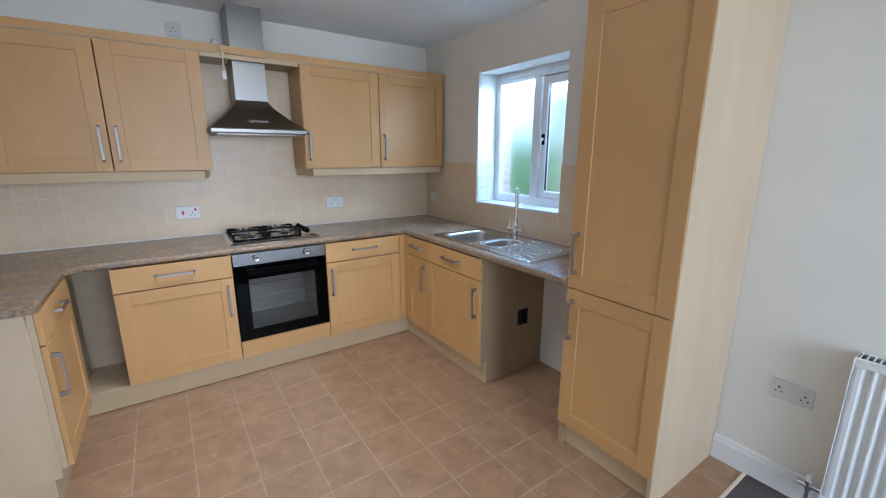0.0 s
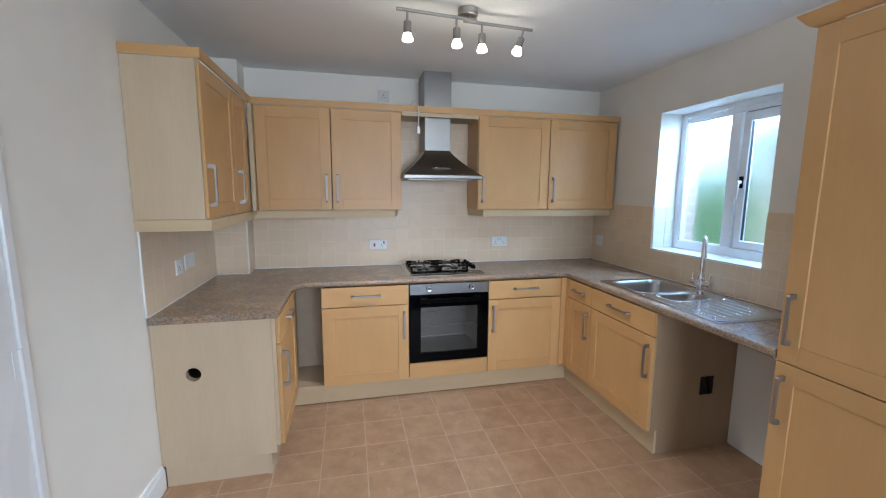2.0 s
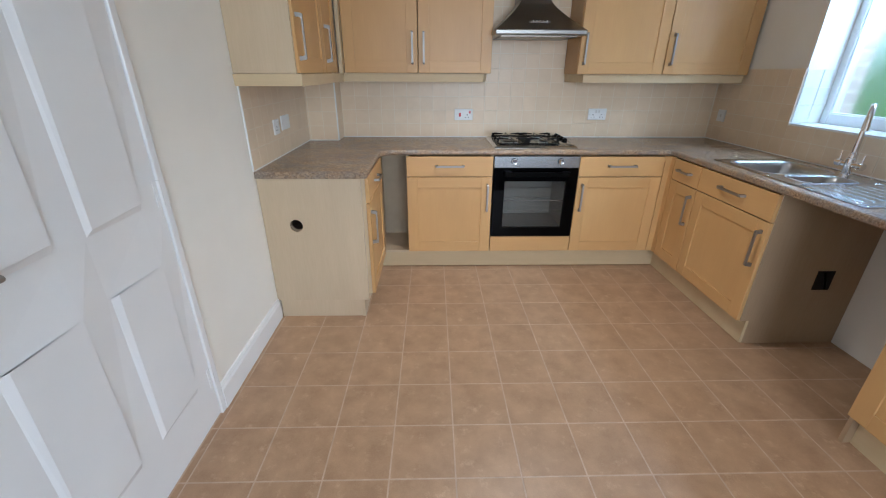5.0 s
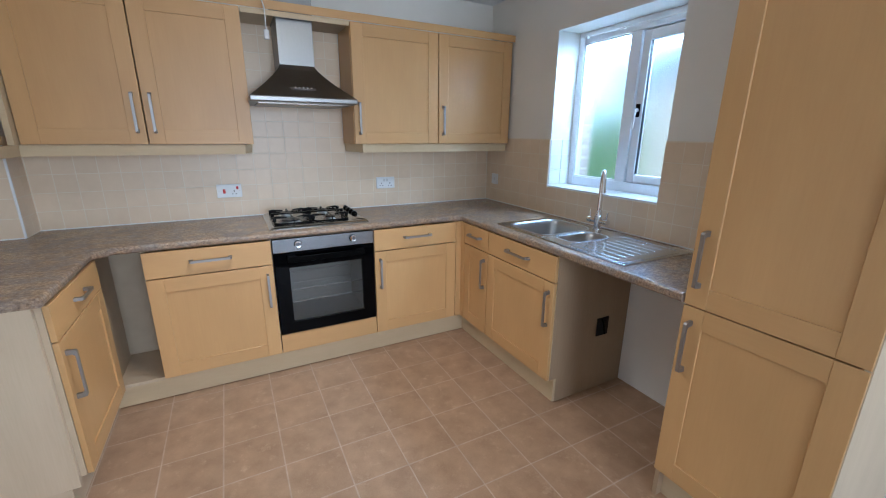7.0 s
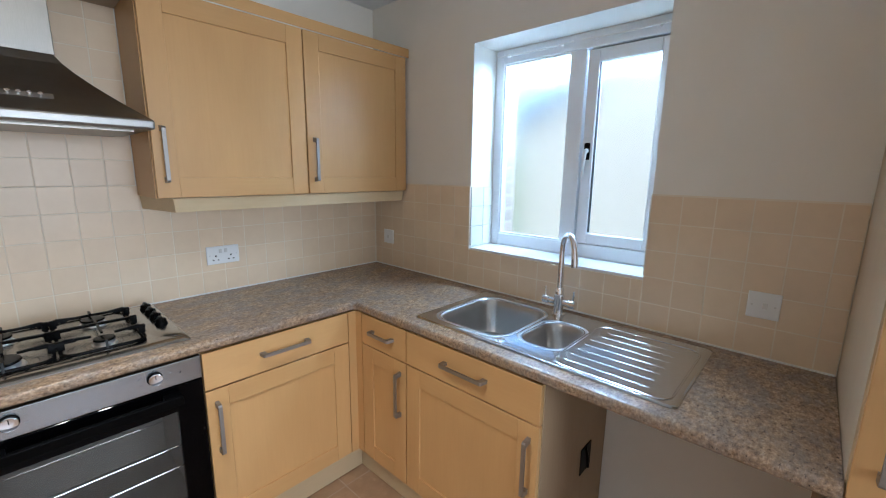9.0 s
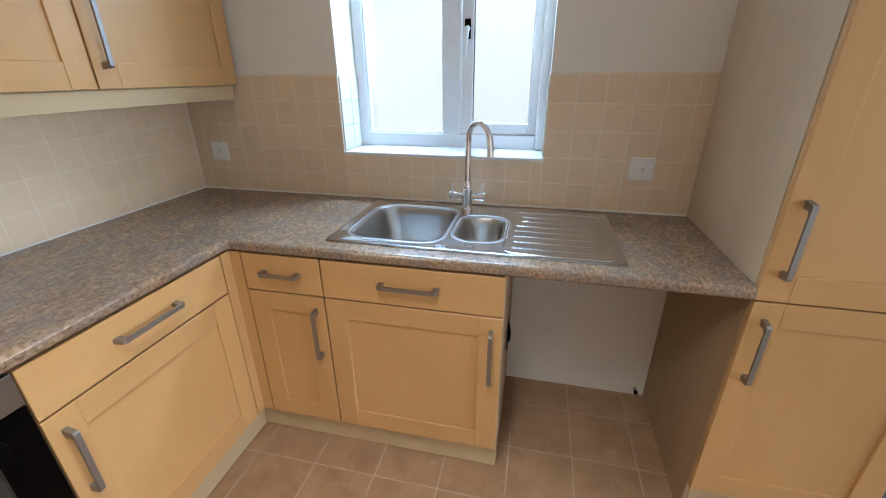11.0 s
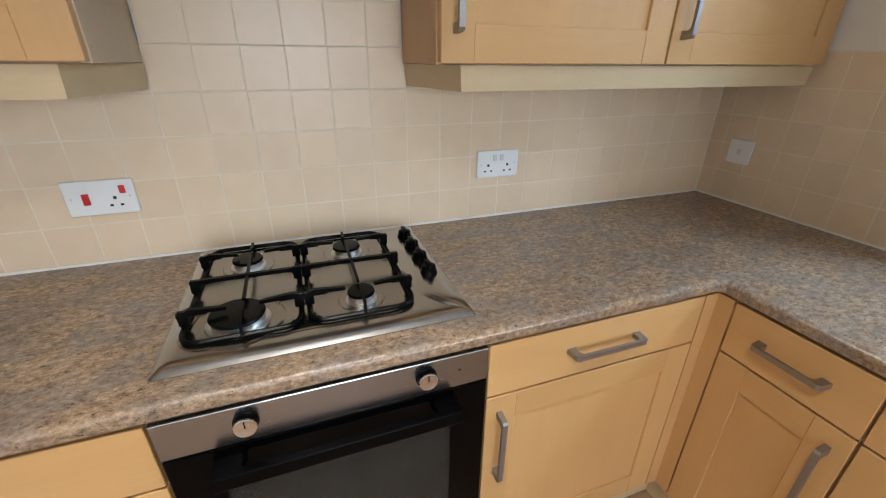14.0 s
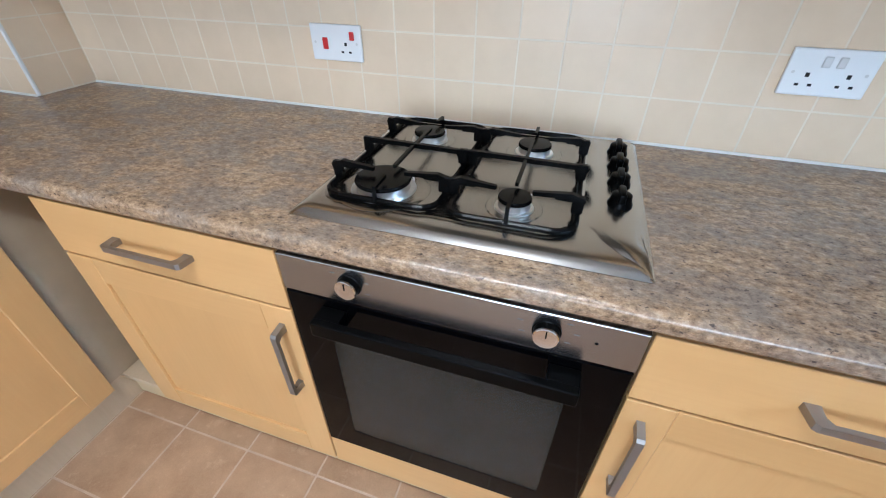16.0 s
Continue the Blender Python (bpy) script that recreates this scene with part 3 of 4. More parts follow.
# end panel of the left run, with its round hole
end_panel = part("end_panel", boxed(-0.021, -0.002, -0.555, -0.002, 0.118, 0.868, r=0.001, seg=1), CREAM, pen, "pale laminate end panel with a round drilled hole")
for ob in (end_panel, [c for c in pen.children if c.name.startswith("side_panel")][0]):
    cut(ob, lathe(bmesh.new(), [(0.036, -0.05), (0.036, 0.05)], (-3.03, -1.225, 0.600), "y", 24))
hole_back = tagged(part("plinth", boxed(XL + 0.018, -2.70, -1.238, -1.222, 0.0, 0.116), CREAM), "pale plinth piece under the end panel", "plinth")
part("return", boxed(-2.70, -2.682, -1.245, -1.18, 0.0, 0.118), CREAM, hole_back)
part("side", boxed(-2.700, -2.684, -1.180, -0.54, 0.0, 0.147), CREAM, hole_back)

# open corner recess of the left run
recess = thing("corner_cabinet", pose(0, 0, 0), "open corner cabinet with its door missing", "kitchen cabinet")
part("shelf", boxed(-3.18, -2.4485, -0.570, -0.02, 0.132, 0.150), CREAM, recess)
part("side_panel", boxed(-2.672, -2.654, -0.619, -0.25, 0.150, 0.868), INSIDE, recess)
part("back_board", boxed(-2.98, -2.449, -0.20, -0.19, 0.150, 0.868), INSIDE, recess, "brown board at the back")

# plinths
pl = tagged(part("plinth", boxed(-2.684, -0.528, -0.540, -0.524, 0.006, 0.148), CREAM_H), "pale laminate plinth under the hob run", "plinth")
pl2 = tagged(part("plinth", boxed(-0.540, -0.524, -1.5535, -0.5405, 0.006, 0.148), CREAM_H), "pale laminate plinth under the sink run", "plinth")

# pipe vent in the sink cabinet's side
def vent(m):
    v = thing("service_cutout", m, "square dark service cut-out with trailing cables", "vent")
    part("opening", boxed(-0.045, 0.045, -0.003, 0.001, -0.055, 0.055), DARK, v)
    part("cable", tube(bmesh.new(), [(-0.01, -0.003, 0.05), (0.005, -0.008, 0.0), (0.02, -0.006, -0.05)], 0.006, 8), BLACK_PLASTIC, v)
    return v


vent(pose(-0.205, -1.5555, 0.40))

# tall unit
tall = thing("tall_cabinet", pose(0, -2.205, 0, 0, 0, -90), "tall beech larder cabinet with two shaker doors", "kitchen cabinet")
TW = 0.505
part("side_panel", boxed(0.0, 0.018, -0.574, -0.002, 0.9105, 2.115), CREAM, tall, "pale laminate side panel")
# same panel below worktop height, its shade painted as brown
part("side_panel", boxed(0.0, 0.018, -0.574, -0.002, 0.0, 0.9100), SHADED_SIDE, tall, "lower side panel in the appliance gap, browned to show its shade")
part("side_panel", boxed(TW - 0.018, TW, -0.592, -0.002, 0.0, 2.115), CREAM, tall, "pale laminate side panel")
part("back_panel", boxed(0.018, TW - 0.018, -0.012, -0.002, 0.15, 2.115), INSIDE, tall)
part("top_panel", boxed(0.018, TW - 0.018, -0.574, -0.012, 2.097, 2.115), INSIDE, tall)
part("plinth", boxed(0.018, TW - 0.018, -0.540, -0.524, 0.0, 0.14), CREAM_H, tall)
shaker(tall, GAP, TW - 0.003, 0.142, 0.866, FRONT, 0.040, 0.715)
shaker(tall, GAP, TW - 0.003, 0.871, 2.113, FRONT, 0.043, 1.045)
CORN = ((0.0, 0.0), (-0.012, 0.004), (-0.020, 0.012), (-0.038, 0.038), (-0.042, 0.046), (0.0, 0.046))


def moulding(name, pts, prof, z, mat, label, category):
    """A moulding run along a plan line; the profile's depth goes to the right of the line."""
    bm = bmesh.new()
    P = [Vector((x, y, 0)) for x, y in pts]
    rings = []
    for i, p in enumerate(P):
        ns = []
        for a, b in ((i - 1, i), (i, i + 1)):
            if a >= 0 and b < len(P):
                d = (P[b] - P[a]).normalized()
                ns.append(Vector((d.y, -d.x, 0)))
        n = ns[0] if len(ns) == 1 else (ns[0] + ns[1]) / (1 + ns[0].dot(ns[1]))
        rings.append([p + n * -u + Vector((0, 0, z + v)) for u, v in prof])
    loft(bm, rings)
    bmesh.ops.recalc_face_normals(bm, faces=bm.faces)
    return tagged(part(name, bm, mat), label, category)


moulding("cornice", [(0.0, -2.203), (-0.597, -2.203), (-0.597, -2.712), (0.0, -2.712)][::-1], tuple((-u, v) for u, v in CORN), 2.116, BEECH_H,
         "beech cornice moulding on the tall cabinet", "cornice")

# ---- wall units ----
WZ0, WZ1, WF = 1.386, 2.112, -0.312


def wall_unit(m, w, doors, label, sides=(CREAM, CREAM), name="wall_cabinet"):
    u = thing(name, m, label, "kitchen cabinet", "wall cabinets")
    carcass(u, w, 0.290, WZ0, WZ1, sides=sides)
    part("top_panel", boxed(0.018, w - 0.018, -0.290, -0.012, WZ1 - 0.018, WZ1), INSIDE, u)
    for x0, x1, hx in doors:
        shaker(u, x0 + GAP, x1 - GAP, WZ0 + 0.002, WZ1 - 0.002, WF, hx, WZ0 + 0.16)
    return u


wall_unit(pose(-2.872, 0, 0), 1.022, [(0, 0.511, 0.511 - 0.038), (0.511, 1.022, 0.511 + 0.04)], "double beech wall cabinet above the worktop")
wall_unit(pose(-1.246, 0, 0), 1.228, [(0, 0.609, 0.036), (0.609, 1.228, 0.645)], "double beech wall cabinet beside the window wall", sides=(BEECH, CREAM))
pu = wall_unit(pose(XL, -1.262, 0, 0, 0, 90), 0.90, [(0, 0.545, 0.036), (0.545, 0.86, 0.585)], "beech corner wall cabinet at the end of the run")
part("end_panel", boxed(-0.018, 0.0, -0.300, -0.002, WZ0, WZ1), CREAM, pu, "pale laminate end panel")
wf = tagged(part("wall_filler", boxed(-2.898, -2.874, -0.36, -0.295, WZ0, WZ1), CREAM_H), "pale filler strip in the wall cabinet corner", "filler strip")

# bridging shelf over the hood
br = tagged(part("bridging_board", boxed(-1.848, -1.248, -0.308, -0.295, 2.085, 2.112), CREAM_H), "pale bridging rail above the cooker hood", "shelf")
part("shelf", boxed(-1.848, -1.248, -0.295, -0.262, 2.094, 2.112), CREAM_H, br)
part("shelf", boxed(-1.848, -1.672, -0.262, -0.010, 2.094, 2.112), CREAM_H, br)
part("shelf", boxed(-1.452, -1.248, -0.262, -0.010, 2.094, 2.112), INSIDE, br)

moulding("cornice", [(0.0, -0.314), (-2.885, -0.314), (-2.885, -1.282), (XL, -1.282)][::-1], tuple((-u, v) for u, v in CORN), WZ1 + 0.002, BEECH_H,
         "beech cornice moulding along the wall cabinets", "cornice")
PEL = ((0.0, 0.0), (-0.004, -0.03), (-0.014, -0.054), (0.010, -0.054), (0.016, 0.0))
moulding("pelmet", [(XL, -1.268), (-2.898, -1.268), (-2.898, -0.278), (-1.912, -0.278), (-1.862, -0.02)], tuple((-u, v) for u, v in PEL), WZ0 - 0.002, CREAM_H,
         "pale light pelmet under the wall cabinets", "pelmet")
moulding("pelmet", [(-1.228, -0.02), (-1.178, -0.278), (-0.030, -0.278)], tuple((-u, v) for u, v in PEL), WZ0 - 0.002, CREAM_H,
         "pale light pelmet under the wall cabinets", "pelmet")

# ---- worktop ----
WT0, WT1 = 0.872, 0.910
outline = [(-0.002, -0.002), (-2.983, -0.002), (-2.983, -0.189), (XL + 0.002, -0.189), (XL + 0.002, -1.256), (-2.612, -1.256),
           (-2.612, -0.672), (-2.545, -0.605), (-0.615, -0.605), (-0.605, -0.615), (-0.605, -2.2035), (-0.002, -2.2035)]
bm = bmesh.new()
vs = [bm.verts.new((x, y, WT0)) for x, y in outline]
f = bm.faces.new(vs)
ext = bmesh.ops.extrude_face_region(bm, geom=[f])
bmesh.ops.translate(bm, vec=(0, 0, WT1 - WT0), verts=[v for v in ext["geom"] if isinstance(v, bmesh.types.BMVert)])
bmesh.ops.recalc_face_normals(bm, faces=bm.faces)
front = []
for e in bm.edges:
    a, b = e.verts
    if abs(a.co.z - b.co.z) < 1e-6:
        mx, my = (a.co.x + b.co.x) / 2, (a.co.y + b.co.y) / 2
        if (-2.613 < mx < -0.60 and my < -0.6) and not my < -2.2:
            front.append(e)
bmesh.ops.bevel(bm, geom=front, offset=0.013, segments=4, profile=0.5, affect="EDGES")
worktop = part("worktop", bm, WORKTOP, smooth=True)
tagged(worktop, "brown mottled stone-effect laminate worktop with rounded edge", "worktop")
BIG, SMALL = (-0.300, -1.155, 0.375, 0.330), (-0.315, -1.440, 0.260, 0.165)
bm = loft(bmesh.new(), [rrect(*BIG, 0.07, z) for z in (0.8, 1.0)])
cut(worktop, bm)
bm = loft(bmesh.new(), [rrect(*SMALL, 0.06, z) for z in (0.8, 1.0)])
cut(worktop, bm)
bm = boxed(-1.825, -1.25, -0.50, -0.06, 0.884, 1.0)
cut(worktop, bm)
for p in worktop.data.polygons:
    p.use_smooth = True
worktop.data.set_sharp_from_angle(angle=radians(38))
part("upstand_seal", boxed(-2.98, -0.006, -0.012, -0.0085, 0.9102, 0.916), SEAL, worktop, "white sealant line")
part("upstand_seal", boxed(-0.012, -0.0085, -2.20, -0.012, 0.9102, 0.916), SEAL, worktop, "white sealant line")
part("upstand_seal", boxed(XL + 0.0085, XL + 0.012, -1.25, -0.2, 0.9102, 0.916), SEAL, worktop, "white sealant line")
part("upstand_seal", boxed(XL + 0.012, -2.98, -0.200, -0.1965, 0.9102, 0.916), SEAL, worktop, "white sealant line")

# ---- sink and tap ----
sink = thing("sink", pose(0, 0, 0.910), "stainless steel inset sink with two bowls and ribbed drainer", "sink")
SX, SY, SW, SL = -0.302, -1.418, 0.485, 0.965
bm = loft(bmesh.new(), [rrect(SX, SY, SW, SL, 0.020, 0.0005), rrect(SX, SY, SW, SL, 0.020, 0.002), rrect(SX, SY, SW - 0.012, SL - 0.012, 0.016, 0.006),
                        rrect(SX, SY, SW - 0.022, SL - 0.022, 0.014, 0.0065), rrect(SX, SY, SW - 0.034, SL - 0.034, 0.012, 0.0045)])
plate = part("plate", bm, SINK, sink, smooth=True)
cut(plate, loft(bmesh.new(), [rrect(*BIG, 0.07, z) for z in (0.88, 0.95)]))
cut(plate, loft(bmesh.new(), [rrect(*SMALL, 0.06, z) for z in (0.88, 0.95)]))


def bowl(c, depth, rc, label):
    cx, cy, w, h = c
    steps = [(0.016, 0.0046), (0.008, 0.0056), (0.0, 0.0036), (-0.006, -0.004), (-0.012, -0.03), (-0.022, -depth * 0.75), (-0.036, -depth * 0.93), (-0.065, -depth), (-0.13, -depth - 0.002)]
    rings = [rrect(cx, cy, w + 2 * o, h + 2 * o, max(0.02, rc + o * (1 if o > 0 else 0.3)), z, 7) for o, z in steps if w + 2 * o > 0.03 and h + 2 * o > 0.03]
    bm = loft(bmesh.new(), rings, cap=False)
    bm.verts.ensure_lookup_table()
    n = len(rings[0])
    bm.faces.new([bm.verts[i] for i in range((len(rings) - 1) * n, len(rings) * n)])
    bmesh.ops.recalc_face_normals(bm, faces=bm.faces)
    bmesh.ops.reverse_faces(bm, faces=bm.faces)
    b = part("bowl", bm, BOWL, sink, label, smooth=True)
    part("waste", lathe(bmesh.new(), [(0.040, -depth - 0.002), (0.040, -depth + 0.002), (0.030, -depth + 0.003), (0.010, -depth - 0.0005)], (cx, cy, 0)), CHROME, b, "chrome waste", smooth=True)


bowl(BIG, 0.155, 0.07, "main bowl")
bowl(SMALL, 0.12, 0.06, "half bowl")
for i in range(7):
    x = -0.475 + 0.052 * i
    ya = -1.560 - (0.0 if i < 5 else 0.02)
    yb = -1.820
    bm = loft(bmesh.new(), [rrect(x, (ya + yb) / 2, 0.010, ya - yb, 0.0045, 0.004, 4), rrect(x, (ya + yb) / 2, 0.006, ya - yb - 0.006, 0.0028, 0.0055, 4), rrect(x, (ya + yb) / 2, 0.0025, ya - yb - 0.012, 0.0011, 0.0058, 4)])
    part("drainer_ridge", bm, SINK, sink, smooth=True)
loop = rrect(-0.315, -1.705, 0.415, 0.345, 0.045, 0.0035, 6)
part("drainer_rim", tube(bmesh.new(), loop + [loop[0]], 0.0035, 8), SINK, sink, "raised rim round the drainer", smooth=True)
part("overflow_plate", lathe(bmesh.new(), [(0.020, 0.004), (0.020, 0.0065), (0.016, 0.0072)], (-0.505, -1.335, 0)), CHROME, sink, "small round chrome plate", smooth=True)

tap = thing("kitchen_tap", pose(-0.105, -1.352, 0.9145), "chrome swan-neck mixer tap with two lever handles", "tap")
part("body", lathe(bmesh.new(), [(0.027, 0), (0.027, 0.006), (0.021, 0.010), (0.021, 0.085), (0.0175, 0.088), (0.0175, 0.112), (0.013, 0.118)]), CHROME, tap, smooth=True)
neck = [(0, 0, 0.11), (0, 0, 0.20), (-0.001, 0, 0.265)]
for i in range(1, 12):
    a = math.pi * i / 11
    neck.append((-0.066 + 0.066 * math.cos(a), -0.008 * i / 11, 0.282 + 0.066 * math.sin(a)))
neck += [(-0.134, -0.010, 0.260), (-0.136, -0.010, 0.235)]
part("spout", tube(bmesh.new(), neck, [0.0125] * (len(neck) - 2) + [0.0135, 0.0135], 14), CHROME, tap, at=pose(0, 0, 0, 0, 0, 42), smooth=True)
for s in (-1, 1):
    bm = bmesh.new()
    tube(bm, [(0, s * 0.018, 0.055), (0, s * 0.045, 0.055)], 0.013, 14)
    tube(bm, [(0, s * 0.045, 0.055), (0, s * 0.072, 0.055)], 0.017, 16)
    hnd = part("handle", bm, CHROME, tap, smooth=True)
    part("lever", tube(bmesh.new(), [(0, s * 0.060, 0.068), (0, s * 0.063, 0.112)], 0.0042, 8), CHROME, hnd, smooth=True)

# ---- hob ----
hob = thing("gas_hob", pose(-1.5395, -0.285, 0.910), "stainless steel four-burner gas hob with black pan supports", "hob")
HW, HD = 0.592, 0.520
bm = loft(bmesh.new(), [rrect(0, 0, HW, HD, 0.008, 0.0005), rrect(0, 0, HW, HD, 0.008, 0.002), rrect(0, 0, HW - 0.012, HD - 0.010, 0.010, 0.0065), rrect(0, 0, HW - 0.028, HD - 0.024, 0.012, 0.0115), rrect(0, 0, HW - 0.046, HD - 0.040, 0.012, 0.0142),
                        rrect(0, 0, HW - 0.062, HD - 0.057, 0.012, 0.015)])
hob_plate = part("plate", bm, HOB_STEEL, hob, smooth=True)
part("well", loft(bmesh.new(), [rrect(-0.045, 0.002, 0.440, 0.440, 0.045, 0.0150), rrect(-0.045, 0.002, 0.432, 0.432, 0.042, 0.0165), rrect(-0.045, 0.002, 0.420, 0.420, 0.038, 0.0152)]), WELL_STEEL, hob, smooth=True)
# raised control panel, its inner edge sweeping out to the front corner
rings = []
for i in range(17):
    y = 0.240 - 0.496 * i / 16
    f = max(0.0, (-0.105 - y) / 0.151)
    xl, xr = 0.190 + 0.096 * f ** 2.2, 0.2945
    base = 0.0148 - 0.0125 * min(1, max(0, (abs(y) - 0.228) / 0.030))
    k = (1 - 0.7 * f ** 4) * (0.3 if i == 0 else 1)
    w = xr - xl
    rings.append([(xl, y, base - 0.004), (xl, y, base), (xl + 0.06 * w, y, base + 0.0018 * k), (xl + 0.16 * w, y, base + 0.0064 * k), (xl + 0.25 * w, y, base + 0.0078 * k),
                  (xl + 0.55 * w, y, base + 0.0072 * k), (xl + 0.80 * w, y, base + 0.0030 * k), (xr, y, 0.0012), (xr, y, 0.0008)])
bm = loft(bmesh.new(), rings)
bmesh.ops.recalc_face_normals(bm, faces=bm.faces)
part("control_panel", bm, HOB_STEEL, hob, "raised steel control panel", smooth=True)


def burner(x, y, r):
    b = part("burner", lathe(bmesh.new(), [(r * 1.22, 0.0152), (r * 1.18, 0.0185), (r * 1.0, 0.019), (r * 1.0, 0.030), (r * 0.9, 0.031)], (x, y, 0), n=28), ALU, hob, "cast aluminium burner ring", smooth=True)
    part("cap", lathe(bmesh.new(), [(r * 1.02, 0.031), (r * 1.04, 0.034), (r * 1.0, 0.038), (r * 0.3, 0.039)], (x, y, 0), n=28), ENAMEL, b, "black enamel burner cap", smooth=True)
    part("pressed_dish", lathe(bmesh.new(), [(r * 1.75, 0.0155), (r * 1.70, 0.0168), (r * 1.55, 0.0166), (r * 1.22, 0.0158)], (x, y, 0), n=32), WELL_STEEL, b, "shallow pressed ring round the burner", smooth=True)
    part("igniter", lathe(bmesh.new(), [(0.0022, 0.016), (0.0022, 0.031), (0.001, 0.033)], (x + r * 0.85, y + r * 0.85, 0), n=8), WHITE_PLASTIC, b, "white ceramic igniter")


B = ((-0.162, 0.105, 0.034), (0.078, 0.105, 0.034), (-0.164, -0.145, 0.050), (0.077, -0.140, 0.028))
for b in B:
    burner(*b)


def pan_support(cx):
    """One cast grate over a front and a back burner."""
    g = part("pan_support", bmesh.new(), ENAMEL, hob, "black enamelled pan support")
    bm = bmesh.new()
    w, d = 0.222, 0.425
    loop = rrect(cx, 0.002, w - 0.012, d - 0.012, 0.035, 0.022, 4)
    tube(bm, loop + [loop[0]], 0.0056, 8)
    for by in (-0.143, 0.105):
        for sx in (-1, 1):
            x0, x1 = cx + sx * (w / 2 - 0.006), cx + sx * 0.030
            tube(bm, [(x0, by, 0.022), (x0 + sx * 0.004, by, 0.050), (x0 - sx * 0.012, by, 0.055), (x1, by, 0.050)], [0.006, 0.008, 0.007, 0.005], 4, square=True)
        sy = -1 if by < 0 else 1
        y0, y1 = by + sy * 0.066, by + sy * 0.020
        tube(bm, [(cx, y0, 0.022), (cx, y0 - sy * 0.003, 0.048), (cx, y1, 0.050)], 0.0045, 4, square=True)
        tube(bm, [(cx, by - sy * 0.022, 0.049), (cx, -0.018, 0.051)], 0.0045, 4, square=True)
    tube(bm, [(cx - w / 2 + 0.006, -0.018, 0.024), (cx - w / 2 + 0.004, -0.018, 0.050), (cx - w / 2 + 0.02, -0.018, 0.052), (cx + w / 2 - 0.02, -0.018, 0.050), (cx + w / 2 - 0.006, -0.018, 0.024)], 0.0065, 4, square=True)
    # flat upright lugs at both ends of each cross bar
    for by in (-0.143, -0.018, 0.105):
        for sx in (-1, 1):
            a, b = sorted((cx + sx * (w / 2 + 0.002), cx + sx * (w / 2 - 0.017)))
            box(bm, a, b, by - 0.0055, by + 0.0055, 0.026, 0.0565, r=0.002, seg=1)
            a, b = sorted((cx + sx * (w / 2 - 0.015), cx + sx * (w / 2 - 0.045)))
            box(bm, a, b, by - 0.0035, by + 0.0035, 0.0445, 0.0545, r=0.0015, seg=1)
    for x, y in ((cx - w / 2 + 0.02, -0.19), (cx + w / 2 - 0.02, -0.19), (cx - w / 2 + 0.02, 0.19), (cx + w / 2 - 0.02, 0.19)):
        lathe(bm, [(0.006, 0.0150), (0.006, 0.022)], (x, y, 0), n=8)
    bmesh.ops.recalc_face_normals(bm, faces=bm.faces)
    bm.to_mesh(g.data)
    bm.free()


pan_support(-0.1515)
pan_support(0.075)
for y in (0.145, 0.068, -0.006, -0.082):
    bm = lathe(bmesh.new(), [(0.021, 0.018), (0.021, 0.024), (0.018, 0.030), (0.017, 0.040), (0.014, 0.042)], (0.238 + 0.010, y, 0), n=18)
    box(bm, 0.238 + 0.004, 0.238 + 0.016, y - 0.021, y + 0.021, 0.030, 0.048, r=0.003)
    part("knob", bm, BLACK_PLASTIC, hob, "black plastic control knob", smooth=True)

# ---- oven ----
oven = thing("built_in_oven", pose(-1.837, -0.60, 0), "built-in electric oven with steel fascia and black glass door", "oven")
OW = 0.599
part("fascia", boxed(0.002, OW, 0, 0.022, 0.786, 0.866, r=0.002), FASCIA, oven, "brushed steel control fascia")
oven_door = part("door", boxed(0.003, OW - 0.001, 0.0, 0.02, 0.274, 0.783, r=0.002, seg=1), BLACK_GLASS, oven, "black glass oven door")
cut(oven_door, boxed(-1.837 + 0.082, -1.837 + OW - 0.082, -0.65, -0.55, 0.345, 0.690))
part("window", boxed(0.080, OW - 0.080, 0.001, 0.006, 0.343, 0.692), OVEN_GLASS, oven_door, "smoked glass window")
bm = boxed(0.076, OW - 0.072, -0.046, -0.030, 0.732, 0.764, r=0.003)
box(bm, 0.076, 0.125, -0.032, 0.0, 0.732, 0.764, r=0.002)
box(bm, OW - 0.121, OW - 0.072, -0.032, 0.0, 0.732, 0.764, r=0.002)
part("handle", bm, BLACK_PLASTIC, oven_door, "black bar handle")
bm = bmesh.new()
box(bm, 0.03, 0.05, 0.03, 0.45, 0.29, 0.76)
box(bm, OW - 0.05, OW - 0.03, 0.03, 0.45, 0.29, 0.76)
box(bm, 0.05, OW - 0.05, 0.43, 0.45, 0.29, 0.76)
box(bm, 0.05, OW - 0.05, 0.03, 0.43, 0.29, 0.31)
box(bm, 0.05, OW - 0.05, 0.03, 0.43, 0.74, 0.76)
cavity = part("cavity", bm, OVEN_GREY, oven, "grey enamel oven cavity")
for z in (0.535, 0.455):
    bm = tube(bmesh.new(), [(0.055, 0.05, z), (OW - 0.055, 0.05, z)], 0.0026, 8)
    tube(bm, [(0.055, 0.40, z), (OW - 0.055, 0.40, z)], 0.0022, 8)
    part("rack", bm, CHROME, cavity, "chrome wire rack")
